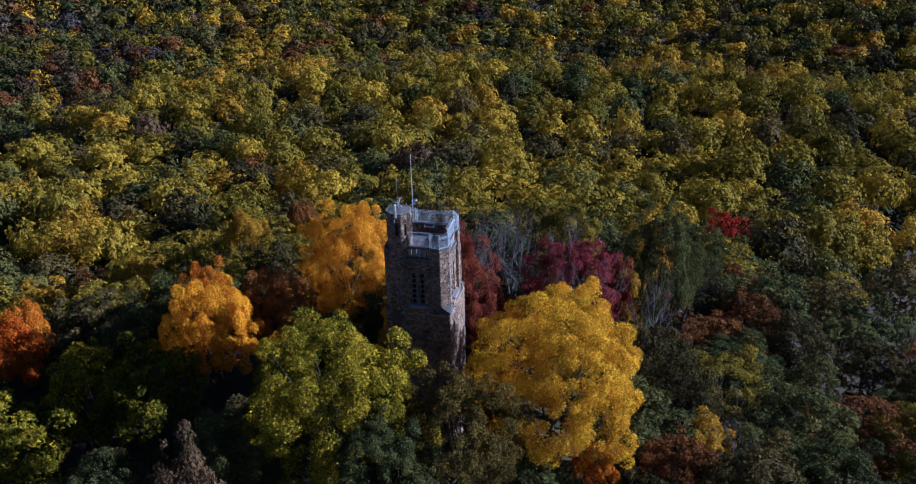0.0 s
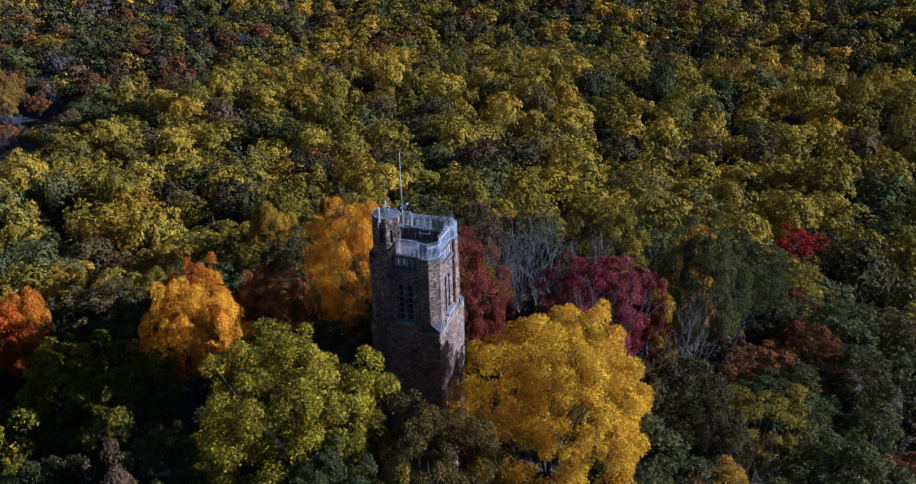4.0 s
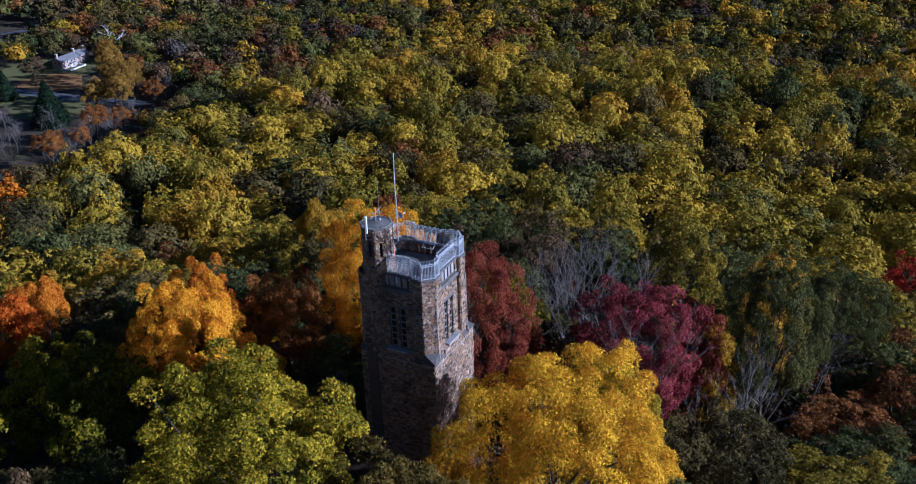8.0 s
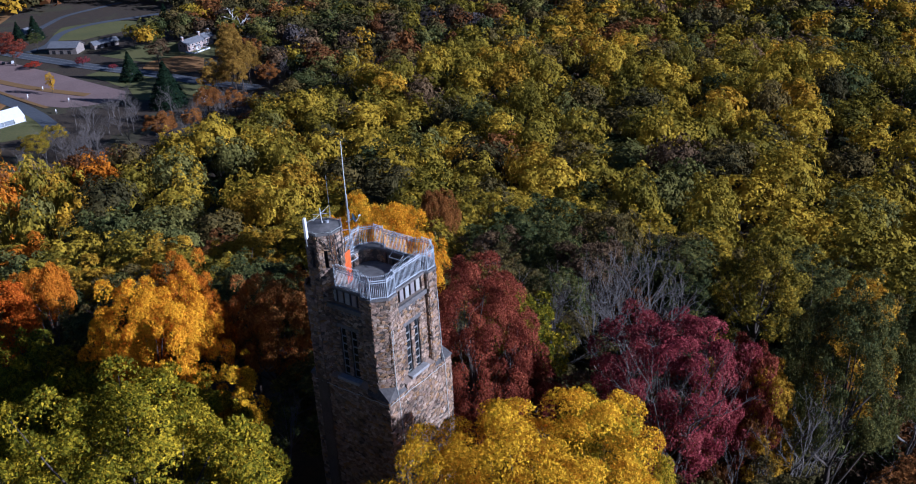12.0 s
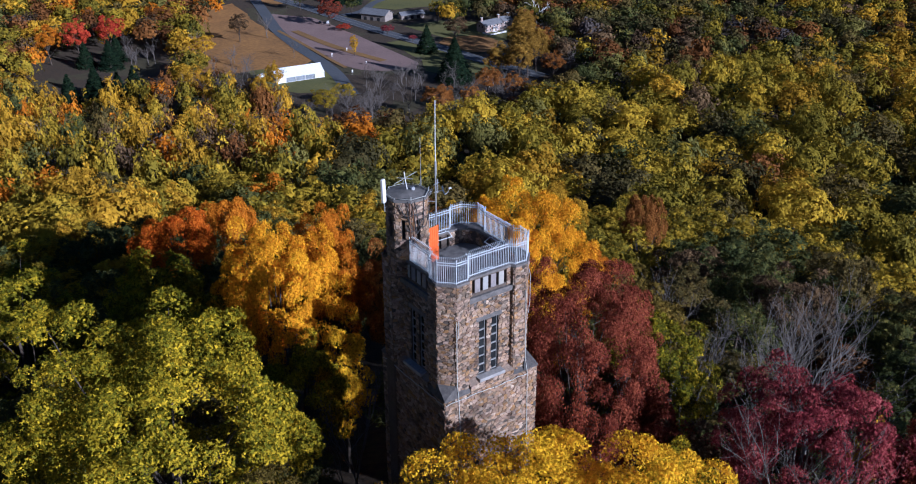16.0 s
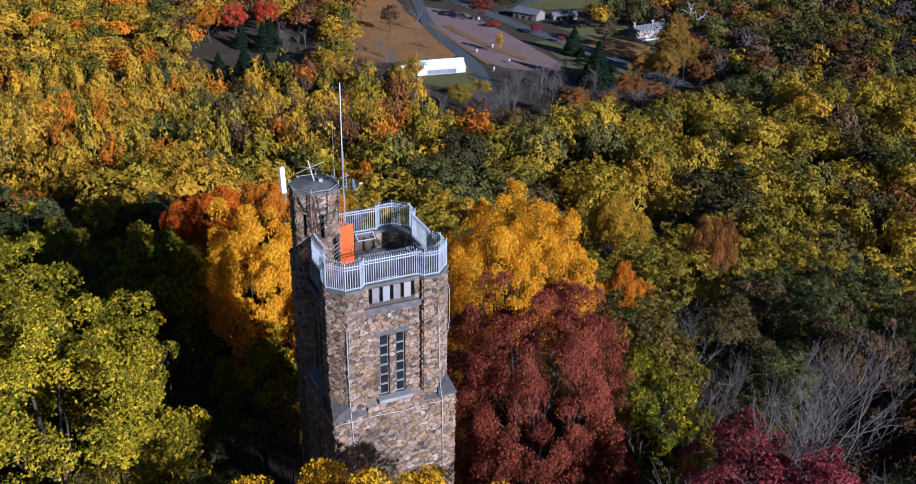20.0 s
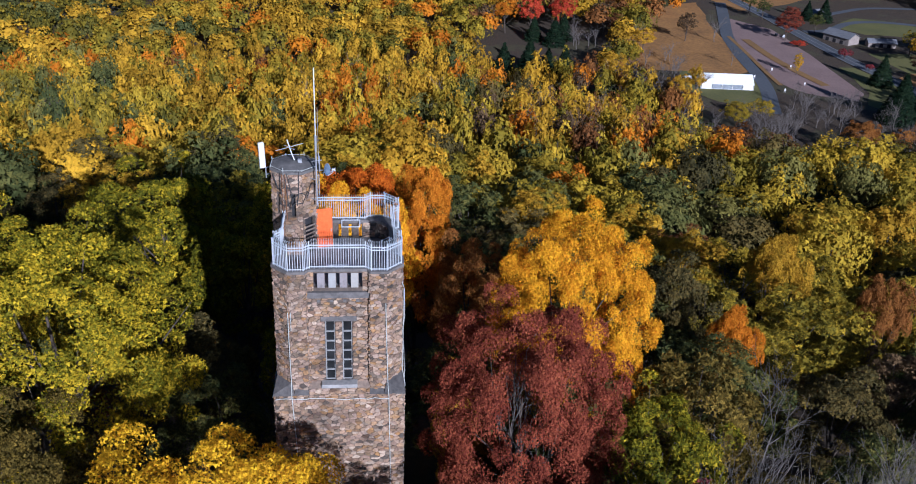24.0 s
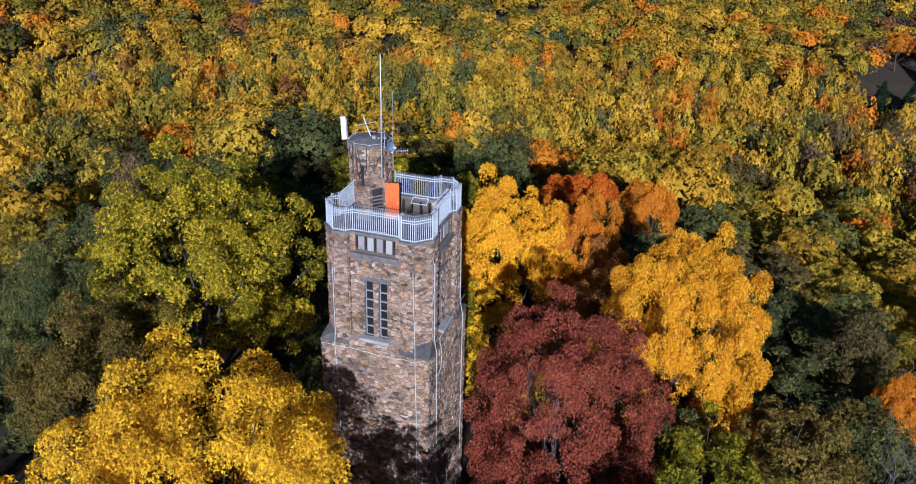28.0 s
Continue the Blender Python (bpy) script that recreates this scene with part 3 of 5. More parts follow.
def rubble(rnd, u0, u1, z0, z1, holes=(), su=0.30, sz=0.155):
    """Stones of a random rubble wall, as outlines in the wall's own plane."""
    nu, nz = max(1, round((u1 - u0) / su)), max(1, round((z1 - z0) / sz))
    du, dz = (u1 - u0) / nu, (z1 - z0) / nz
    k = du / dz * 0.85
    seed = {}
    for j in range(-1, nz + 1):
        for i in range(-1, nu + 1):
            seed[i, j] = (u0 + (i + 0.5 + (0.25 if j % 2 else -0.25) + rnd.uniform(-0.48, 0.48)) * du, z0 + (j + 0.5 + rnd.uniform(-0.46, 0.46)) * dz)
    for key in list(seed):
        if rnd.random() < 0.20 and all((key[0] + a, key[1] + b) in seed for a, b in ((1, 0), (-1, 0), (0, 1), (0, -1)) if 0 <= key[0] + a < nu and 0 <= key[1] + b < nz):
            del seed[key]
    out = []
    for (i, j), (cu, cz) in seed.items():
        poly = [(u0, z0), (u1, z0), (u1, z1), (u0, z1)]
        poly = clip(clip(clip(clip(poly, 1, 0, cu + 2 * du), -1, 0, -cu + 2 * du), 0, 1, cz + 2 * dz), 0, -1, -cz + 2 * dz)
        for dj in (-2, -1, 0, 1, 2):
            for di in (-2, -1, 0, 1, 2):
                o = seed.get((i + di, j + dj))
                if o is None or (di == 0 and dj == 0) or len(poly) < 3:
                    continue
                nx, ny = o[0] - cu, (o[1] - cz) * k * k
                poly = clip(poly, nx, ny, nx * (o[0] + cu) / 2 + ny * (o[1] + cz) / 2)
        if len(poly) < 3:
            continue
        mu, mz = sum(p[0] for p in poly) / len(poly), sum(p[1] for p in poly) / len(poly)
        if any(a < mu < b and c < mz < d for a, b, c, d in holes):
            continue
        for a, b, c, d in holes:
            if max(p[0] for p in poly) > a and min(p[0] for p in poly) < b and max(p[1] for p in poly) > c and min(p[1] for p in poly) < d:
                gap = {(1, 0, a): a - mu, (-1, 0, -b): mu - b, (0, 1, c): c - mz, (0, -1, -d): mz - d}
                poly = clip(poly, *max(gap, key=gap.get))
                if len(poly) < 3:
                    break
        if len(poly) < 3:
            continue
        area = abs(sum(p[0] * q[1] - q[0] * p[1] for p, q in zip(poly, poly[1:] + poly[:1]))) / 2
        if area > 0.004:
            out.append(poly)
    return out


def stone_solid(rnd, poly, m, joint=0.017):
    """A stone with a raised, softened face, as vertices and faces."""
    poly = [(a[0] * (1 - w) + b[0] * w, a[1] * (1 - w) + b[1] * w) for a, b in zip(poly, poly[1:] + poly[:1]) for w in (0.17, 0.83)]
    cu, cz = sum(p[0] for p in poly) / len(poly), sum(p[1] for p in poly) / len(poly)
    size = max(abs(p[0] - cu) + abs(p[1] - cz) for p in poly)
    s0 = 1 - joint / size
    s1 = s0 - rnd.uniform(0.10, 0.2)
    h = rnd.uniform(0.018, 0.085)
    tu, tz = rnd.uniform(-0.16, 0.16), rnd.uniform(-0.2, 0.2)
    k = len(poly)
    v = [m @ Vector((cu + (p[0] - cu) * s0, 0.01, cz + (p[1] - cz) * s0)) for p in poly]
    v += [m @ Vector((cu + (p[0] - cu) * s0, -h * 0.6, cz + (p[1] - cz) * s0)) for p in poly]
    v += [m @ Vector((cu + (p[0] - cu) * s1, -h - tu * (p[0] - cu) - tz * (p[1] - cz), cz + (p[1] - cz) * s1)) for p in poly]
    f = [(i, (i + 1) % k, k + (i + 1) % k, k + i) for i in range(k)] + [(k + i, k + (i + 1) % k, 2 * k + (i + 1) % k, 2 * k + i) for i in range(k)]
    return v, f + [tuple(range(2 * k, 3 * k))]


class Heap:
    def __init__(self):
        self.v, self.f = [], []

    def add(self, v, f):
        o = len(self.v)
        self.v += v
        self.f += [tuple(i + o for i in q) for q in f]


def side(turn, out):
    """Local x along a wall seen from outside, local -y outward, at a distance out from the tower's axis."""
    return pose(0, 0, 0, 0, 0, turn) @ pose(0, -out, 0)


SIDES = {"south": 0, "east": 90, "north": 180, "west": 270}
rs = random.Random(21)

# ---------------- the tower: body ----------------
tower = new("stone_tower")
tagged(tower, "tall square rubble-stone lookout tower with a corner stair turret", "tower")
LEDGE, TOP = 27.45, 35.0
LIGHTS = [(-0.74, -0.20, 28.05, 31.9), (0.20, 0.74, 28.05, 31.9)]
SLOTS = [(-1.2 + 0.6 * i - 0.085, -1.2 + 0.6 * i + 0.085, 34.0, 34.88) for i in range(5)]

bm = bmesh.new()
prism(bm, [(-3.61, -3.61), (3.61, -3.61), (3.61, 3.61), (-3.61, 3.61)], 4.0, LEDGE)
prism(bm, [(-2.5, -2.5), (2.5, -2.5), (2.5, 2.5), (-2.5, 2.5)], LEDGE, 33.75)
part("shaft", bm, MORTAR, tower)
CORNER = [(1.7, -2.5), (1.7, -3.46), (2.62, -3.46), (3.46, -2.62), (3.46, -1.7), (2.5, -1.7), (2.5, -2.5)]
RIM = [(1.7, -2.93), (1.7, -3.46), (2.62, -3.46), (3.46, -2.62), (3.46, -1.7), (2.93, -1.7), (2.88, -2.15), (2.68, -2.5), (2.5, -2.68), (2.15, -2.88)]


def turned(poly, turn):
    c, s = math.cos(radians(turn)), math.sin(radians(turn))
    return [(x * c - y * s, x * s + y * c) for x, y in poly]


for name, turn in SIDES.items():
    bm = bmesh.new()
    prism(bm, turned(CORNER, turn), LEDGE, 33.75)
    prism(bm, turned(RIM, turn), 33.75, TOP)
    part("corner_pier", bm, MORTAR, tower)
    bm = bmesh.new()
    m = side(turn, 3.16)
    pierced(bm, m, -1.7, 1.7, LEDGE, 33.75, 0.36, LIGHTS)
    pierced(bm, m, -1.7, 1.7, 33.75, TOP, 0.24, SLOTS)
    part("wall_panel", bm, MORTAR, tower)
    # cut stone: sill, lintel, string course, stops, pillars
    part("sill", soft_box(-1.0, 1.0, -0.52, 0.10, 27.82, 28.05, 0.02, m), SILL, tower, "pale cut-stone window sill")
    part("lintel", soft_box(-0.98, 0.98, -0.05, 0.14, 31.9, 32.2, 0.02, m), SLATE, tower, "dark grey stone lintel")
    part("string_course", soft_box(-1.69, 1.69, -0.20, 0.12, 33.42, 33.78, 0.03, m), SLATE, tower, "grey stone band under the parapet")
    for i in range(4):
        part("pillar", soft_box(-1.105 + 0.6 * i, -0.705 + 0.6 * i, -0.05, 0.22, 34.0, 34.88, 0.015, m), PIER_MATS[(i + turn // 90) % 4], tower)
    bm = bmesh.new()
    tri = [Vector(v) for v in ((2.62, -3.5, 28.15), (3.5, -2.62, 28.15), (3.69, -3.69, 27.48))]
    low = [Vector((2.5, -3.69, 27.36)), Vector((3.69, -2.5, 27.36)), Vector((3.69, -3.69, 27.36))]
    rot = Matrix.Rotation(radians(turn), 4, "Z")
    vs = [bm.verts.new(rot @ v) for v in tri + low]
    for q in ((0, 2, 1), (3, 4, 5), (0, 3, 5, 2), (2, 5, 4, 1), (1, 4, 3, 0)):
        bm.faces.new([vs[i] for i in q])
    part("broach_stop", bm, DARK_SLATE, tower, "grey triangular stop at the pier foot")
    for a, b in ((-2.5, -1.7), (1.7, 2.5)):
        bm = bmesh.new()
        o = [m @ Vector(v) for v in ((a, -0.52, 27.38), (b, -0.52, 27.38), (b, -0.28, 27.72), (a, -0.28, 27.72), (a, 0.0, 27.38), (b, 0.0, 27.38))]
        vs = [bm.verts.new(v) for v in o]
        for q in ((0, 1, 2, 3), (4, 3, 2, 5), (0, 3, 4), (1, 5, 2), (0, 4, 5, 1)):
            bm.faces.new([vs[i] for i in q])
        part("weathering", bm, DARK_SLATE, tower)

    bm = bmesh.new()
    box(bm, -1.7, 1.7, -0.45, 0.0, LEDGE, 27.80, m)
    part("apron", bm, MORTAR, tower)
    for a, b in ((-1.7, -1.0), (1.0, 1.7)):
        bm = bmesh.new()
        o = [m @ Vector(v) for v in ((a, -0.47, 27.80), (b, -0.47, 27.80), (b, 0.0, 28.05), (a, 0.0, 28.05), (a, 0.0, 27.80), (b, 0.0, 27.80))]
        vs = [bm.verts.new(v) for v in o]
        for q in ((0, 1, 2, 3), (4, 3, 2, 5), (0, 3, 4), (1, 5, 2), (0, 4, 5, 1)):
            bm.faces.new([vs[i] for i in q])
        part("weathering", bm, LEDGE_STONE, tower)
    # the windows
    for s in (-1, 1):
        c = 0.47 * s
        win = new("window")
        win.parent = tower
        bm = bmesh.new()
        for a, b, lo, hi in ((c - 0.27, c - 0.215, 28.05, 31.9), (c + 0.215, c + 0.27, 28.05, 31.9), (c - 0.215, c + 0.215, 28.05, 28.11), (c - 0.215, c + 0.215, 31.84, 31.9)):
            box(bm, a, b, 0.10, 0.17, lo, hi, m)
        part("frame", bm, FRAME_GREY, win, "blue-grey painted metal window frame")
        for i in range(6):
            z0 = 28.11 + i * 0.622
            part("pane", soft_box(c - 0.215, c + 0.215, 0.135, 0.15, z0, z0 + 0.6, 0.004, m), GLASS, win)
            if i:
                part("glazing_bar", soft_box(c - 0.215, c + 0.215, 0.055, 0.16, z0 - 0.045, z0 + 0.03, 0.008, m), FRAME_GREY, win)
# coping
for name, turn in SIDES.items():
    bm = bmesh.new()
    prism(bm, turned([(1.55, -2.88), (1.55, -3.26), (1.74, -3.56), (2.66, -3.56), (3.56, -2.66), (3.56, -1.74), (3.26, -1.55), (2.88, -1.55), (2.82, -2.12), (2.62, -2.45), (2.45, -2.62), (2.12, -2.82)], turn), TOP, TOP + 0.15)
    prism(bm, turned([(-1.55, -2.88), (-1.55, -3.26), (1.55, -3.26), (1.55, -2.88)], turn), TOP, TOP + 0.147)
    part("coping", bm, SLATE, tower, "weathered grey coping slab")
bm = bmesh.new()
prism(bm, [(-2.93, -2.3), (-2.3, -2.93), (2.3, -2.93), (2.93, -2.3), (2.93, 2.3), (2.3, 2.93), (-2.3, 2.93), (-2.93, 2.3)], 33.76, 34.0)
part("deck", bm, CONCRETE, tower, "stained concrete lookout deck")

# turret
TC, TR = (-2.47, 1.93), 1.30


def octagon(cx, cy, r, a0=22.5):
    return [(cx + r * math.cos(radians(a0 + 45 * i)), cy + r * math.sin(radians(a0 + 45 * i))) for i in range(8)]


bm = bmesh.new()
prism(bm, octagon(-2.62, 2.5, 1.22), 4.0, 34.0)
part("turret_foot", bm, MORTAR, tower)
SLITS = {270: [(-0.11, 0.11, 36.35, 37.75)], 315: [(-0.36, 0.36, 34.0, 36.2)], 225: [(-0.11, 0.11, 36.5, 37.8)], 180: [(-0.11, 0.11, 36.5, 37.8)], 0: [(-0.11, 0.11, 36.6, 37.8)], 90: [(-0.11, 0.11, 36.5, 37.8)]}
APO = TR * math.cos(math.pi / 8)
HALF = TR * math.sin(math.pi / 8)
for i in range(8):
    an = 45 * i
    bm = bmesh.new()
    m = pose(TC[0], TC[1], 0, 0, 0, an + 90) @ pose(0, -APO, 0)
    pierced(bm, m, -HALF, HALF, 33.9, 38.95, 0.2, SLITS.get(an, []))
    part("turret_wall", bm, MORTAR, tower)
# solid core, coloured as the unlit inside seen through slits and doorway
bm = bmesh.new()
prism(bm, octagon(*TC, 0.98), 33.95, 38.9)
part("turret_dark_core", bm, DARK, tower, "near-black core that paints the shade inside the stair turret")
bm = bmesh.new()
ring = octagon(*TC, TR + 0.10)
low = [bm.verts.new((x, y, 38.95)) for x, y in ring]
mid = [bm.verts.new((x, y, 39.09)) for x, y in ring]
apex = bm.verts.new((*TC, 39.30))
for i in range(8):
    bm.faces.new((low[i], low[(i + 1) % 8], mid[(i + 1) % 8], mid[i]))
    bm.faces.new((mid[i], mid[(i + 1) % 8], apex))
bm.faces.new(low[::-1])
part("turret_roof", bm, ROOFING, tower, "low eight-sided rendered turret roof")

# the orange door and its frame
m = pose(-1.33, 1.47, 34.08, 0, 0, 12)
door = part("door", soft_box(0, 0.96, -0.03, 0.03, 0, 2.42, 0.01, m), ORANGE, tower, "open orange-painted steel door")
for i in range(5):
    part("door_rib", soft_box(0.05 + 0.18 * i, 0.17 + 0.18 * i, -0.045, -0.028, 0.08, 2.34, 0.006, m), ORANGE, door)
for z0 in (0.5, 1.5):
    part("door_brace", soft_box(0.03, 0.93, -0.062, -0.045, z0, z0 + 0.08, 0.005, m), ORANGE, door)
part("door_handle", soft_box(0.85, 0.9, -0.12, -0.045, 1.0, 1.16, 0.008, m), GALV, door, "steel lever handle")
mg = pose(TC[0], TC[1], 0, 0, 0, 225 + 180) @ pose(0, -APO - 0.03, 0)
for i in range(6):
    part("grille_bar", soft_box(-0.34, 0.34, -0.03, 0.01, 34.45 + 0.24 * i, 34.54 + 0.24 * i, 0.006, mg), GATE_WOOD, tower, "weathered slat of the turret gate")

# small dark beam holes and blocks under the string course
for name, turn in SIDES.items():
    m = side(turn, 3.16)
    for u in (-1.05, -0.35, 0.35, 1.05):
        part("beam_end", soft_box(u - 0.09, u + 0.09, -0.04, 0.1, 33.1, 33.26, 0.01, m), SLATE, tower)

# pale cables fixed to the walls


def cord(name, pts, r, mat, parent, sides=5):
    L = Limbs()
    L.add([Vector(q) for q in pts], [r] * len(pts), sides)
    return part(name, L.mesh(name, mat), None, parent)


def sagging(a, b, k, amp, rnd):
    a, b = Vector(a), Vector(b)
    return [a.lerp(b, i / k) + Vector((0, 0, rnd.uniform(-amp, amp))) for i in range(k + 1)]


cord("cable", [(-2.7, -3.56, 32.7), (-2.69, -3.57, 30.4), (-2.66, -3.57, 28.2), (-2.66, -3.72, 27.3), (-2.5, -3.72, 24), (-2.45, -3.72, 16)], 0.022, CABLE, tower)
cord("cable", [(-2.55, -3.56, 32.7), (-2.55, -3.57, 31.6), (-2.68, -3.57, 31.5)], 0.018, CABLE, tower)
cord("cable", [(2.56, -3.56, 33.2), (2.58, -3.57, 32.2), (2.64, -3.57, 30), (2.7, -3.57, 28.1), (2.76, -3.72, 27.2), (2.88, -3.72, 22), (2.9, -3.72, 16)], 0.022, CABLE, tower)
cord("cable", sagging((-3.6, -3.73, 27.2), (2.76, -3.73, 27.12), 16, 0.07, rs), 0.022, CABLE, tower)
cord("cable", sagging((-3.73, 3.4, 27.1), (-3.73, -3.6, 27.2), 14, 0.05, rs), 0.02, CABLE, tower)
cord("cable", [(3.57, -2.5, 33.5), (3.57, -2.45, 28.2), (3.72, -2.4, 27.2), (3.72, -2.2, 16)], 0.022, CABLE, tower)
cord("cable", [(3.72, 3.0, 28.6), (3.72, -0.6, 28.3), (3.72, -1.9, 28.0), (3.72, -1.4, 26.6), (3.72, -1.6, 25.6), (3.72, -2.1, 25.3)], 0.02, CABLE, tower)
cord("cable", [(3.45, -2.75, 34.1), (3.6, -2.7, 33.6), (3.62, -2.72, 31.8), (3.52, -2.72, 30.9)], 0.018, CABLE, tower)
cord("conduit", [(3.56, 2.5, 33), (3.56, 2.6, 28.3), (3.72, 2.7, 27.3), (3.72, 2.8, 16)], 0.024, CABLE, tower)
for k, (a0, a1, z0, z1) in enumerate(((250, 262, 38.9, 37.0), (262, 215, 37.9, 38.6), (285, 280, 38.9, 36.9), (235, 300, 37.2, 37.7), (300, 330, 37.7, 38.3))):
    pts = []
    for i in range(9):
        a = radians(a0 + (a1 - a0) * i / 8)
        pts.append((TC[0] + (TR + 0.05) * math.cos(a), TC[1] + (TR + 0.05) * math.sin(a), z0 + (z1 - z0) * i / 8 + 0.25 * math.sin(i * 0.8 + k)))
    cord("black_cable", pts, 0.030, CABLE_DARK, tower, 4)
RUST = surface("rusty_iron", (0.090, 0.040, 0.018), (0.210, 0.095, 0.040), 9, 0.9, relief=0.4)


def on_turret(a, z, off=0.05):
    return (TC[0] + (TR + off) * math.cos(radians(a)), TC[1] + (TR + off) * math.sin(radians(a)), z)


cord("rusty_pipe", [on_turret(252, 39.0), on_turret(253, 37.6), on_turret(254, 36.2)], 0.028, RUST, tower)
cord("black_cable", [on_turret(240, 39.05), on_turret(238, 38.2), on_turret(246, 37.4), on_turret(262, 37.0), on_turret(268, 37.5), on_turret(262, 38.4), on_turret(256, 39.05)], 0.026, CABLE_DARK, tower, 4)
cord("black_cable", [on_turret(262, 36.9), on_turret(276, 37.3), on_turret(292, 37.2), on_turret(306, 37.9)], 0.032, CABLE_DARK, tower, 4)
cord("rusty_conduit", [on_turret(244, 39.0), on_turret(244.5, 37.0), on_turret(245, 35.2)], 0.022, RUST, tower)
rim = [(TC[0] + (TR + 0.04) * math.cos(radians(22.5 + 45 * i)), TC[1] + (TR + 0.04) * math.sin(radians(22.5 + 45 * i))) for i in range(8)]
for i, (x, y) in enumerate(rim):
    cord("rim_post", [(x, y, 39.0), (x, y, 39.34 if i % 2 else 39.22)], 0.022, CABLE, tower, 5)
cord("rim_cable", [(x, y, 39.17) for x, y in rim + rim[:1]], 0.02, CABLE, tower, 4)

# ---------------- the steel fence on the parapet ----------------
fence = new("steel_fence")
fence.location = (0, 0, TOP + 0.15)
tagged(fence, "white-painted steel picket fence with inward-curved tops on the parapet", "fence")
LINE = [(-3.10, 0.78), (-3.10, -1.48), (-3.42, -1.80), (-3.42, -2.62), (-2.62, -3.42), (-1.80, -3.42), (-1.48, -3.10), (1.48, -3.10), (1.80, -3.42), (2.62, -3.42),
        (3.42, -2.62), (3.42, -1.80), (3.10, -1.48), (3.10, 1.48), (3.42, 1.80), (3.42, 2.62), (2.62, 3.42), (1.80, 3.42), (1.48, 3.10), (-1.25, 3.10)]
L = Limbs()
L.add([Vector(q) for q in ((0, 0, 0.0), (0, 0, 1.36), (0, 0.03, 1.50), (0, 0.10, 1.60), (0, 0.19, 1.64))], [0.019] * 5, 4)
PICKET = L.mesh("picket", WHITE_PAINT)
bmp = bmesh.new()
box(bmp, -0.026, 0.026, -0.026, 0.026, -0.02, 1.60)
bmesh.ops.bevel(bmp, geom=bmp.edges[:], offset=0.008, segments=1, affect="EDGES")
POST = bpy.data.meshes.new("post")
bmp.to_mesh(POST)
bmp.free()
POST.materials.append(WHITE_PAINT)


def hang(name, me, m, parent):
    ob = new(name, me)
    ob.parent = parent
    ob.matrix_basis = m
    return ob


for i, (a, b) in enumerate(zip(LINE, LINE[1:])):
    a, b = Vector((*a, 0)), Vector((*b, 0))
    run = b - a
    yaw = math.degrees(math.atan2(run.y, run.x))
    hang("post", POST, pose(a.x, a.y, 0, 0, 0, yaw), fence)
    if run.length > 3:
        mid = a.lerp(b, 0.5)
        hang("post", POST, pose(mid.x, mid.y, 0, 0, 0, yaw), fence)
    k = max(1, round(run.length / 0.128))
    for j in range(1, k):
        p = a.lerp(b, j / k)
        hang("picket", PICKET, pose(p.x, p.y, 0, 0, 0, yaw), fence)
    m = pose(a.x, a.y, 0, 0, 0, yaw)
    for z in (0.09, 1.20, 1.36):
        part("rail", soft_box(0, run.length, -0.022, 0.022, z - 0.024, z + 0.024, 0.006, m), WHITE_PAINT, fence)
hang("post", POST, pose(-1.25, 3.10, 0), fence)

# white tube frames for viewing panels, inside the parapet
for name, turn in SIDES.items():
    if name == "west":
        continue
    fr = new("viewing_stand")
    fr.matrix_basis = pose(0, 0, 0, 0, 0, turn) @ pose(-0.65 if name == "north" else 0.0, -2.86, 35.20, -28)
    for q in ((-0.55, 0.55, 0.0, 0.05), (-0.55, 0.55, 0.50, 0.55)):
        part("tube", soft_box(q[0], q[1], q[2], q[3], -0.02, 0.02, 0.008), WHITE_PAINT, fr)
    for q in ((-0.55, -0.50), (0.50, 0.55)):
        part("tube", soft_box(q[0], q[1], 0.05, 0.50, -0.02, 0.02, 0.008), WHITE_PAINT, fr)
    for u in (-0.4, 0.4):
        part("strut", soft_box(u - 0.02, u + 0.02, -0.12, 0.02, -0.06, -0.02, 0.006), WHITE_PAINT, fr)
    tagged(fr, "white tubular viewing stand fixed inside the parapet", "viewing stand", group="viewing stands")

# ---------------- aerials ----------------
mast = new("antenna_mast")
mast.location = (-1.17, 0.74, 34.0)
tagged(mast, "tall slender white whip antenna on a steel mast", "antenna")
cord("pole", [(0, 0, 3.1), (0, 0, 6.9)], 0.045, GALV, mast, 8)
cord("whip", [(0, 0, 6.9), (0, 0, 8.8), (0.0, -0.03, 10.95)], 0.028, PLASTIC, mast, 6)
cord("whip_sleeve", [(0, 0, 6.3), (0, 0, 7.2)], 0.07, GALV, mast, 8)
for z in (3.4, 4.6):
    cord("bracket", [(0, 0, z), (-0.25, 0.22, z), (-0.42, 0.36, z)], 0.03, GALV, mast)
cord("cross_arm", [(-0.22, -0.1, 5.75), (0.32, 0.1, 5.75)], 0.02, GALV, mast)
cord("side_rod", [(0.18, 0.06, 5.1), (0.18, 0.06, 6.0)], 0.035, GALV, mast)
dish = new("dish_antenna")
dish.matrix_basis = pose(-0.66, 0.80, 39.2, 78, 0, 62)
bm = bmesh.new()
rings = []
for i in range(6):
    r = 0.34 * i / 5
    rings.append([bm.verts.new((r * math.cos(j * math.pi / 8), r * math.sin(j * math.pi / 8), 0.9 * r * r)) for j in range(16)] if i else [bm.verts.new((0, 0, 0))])
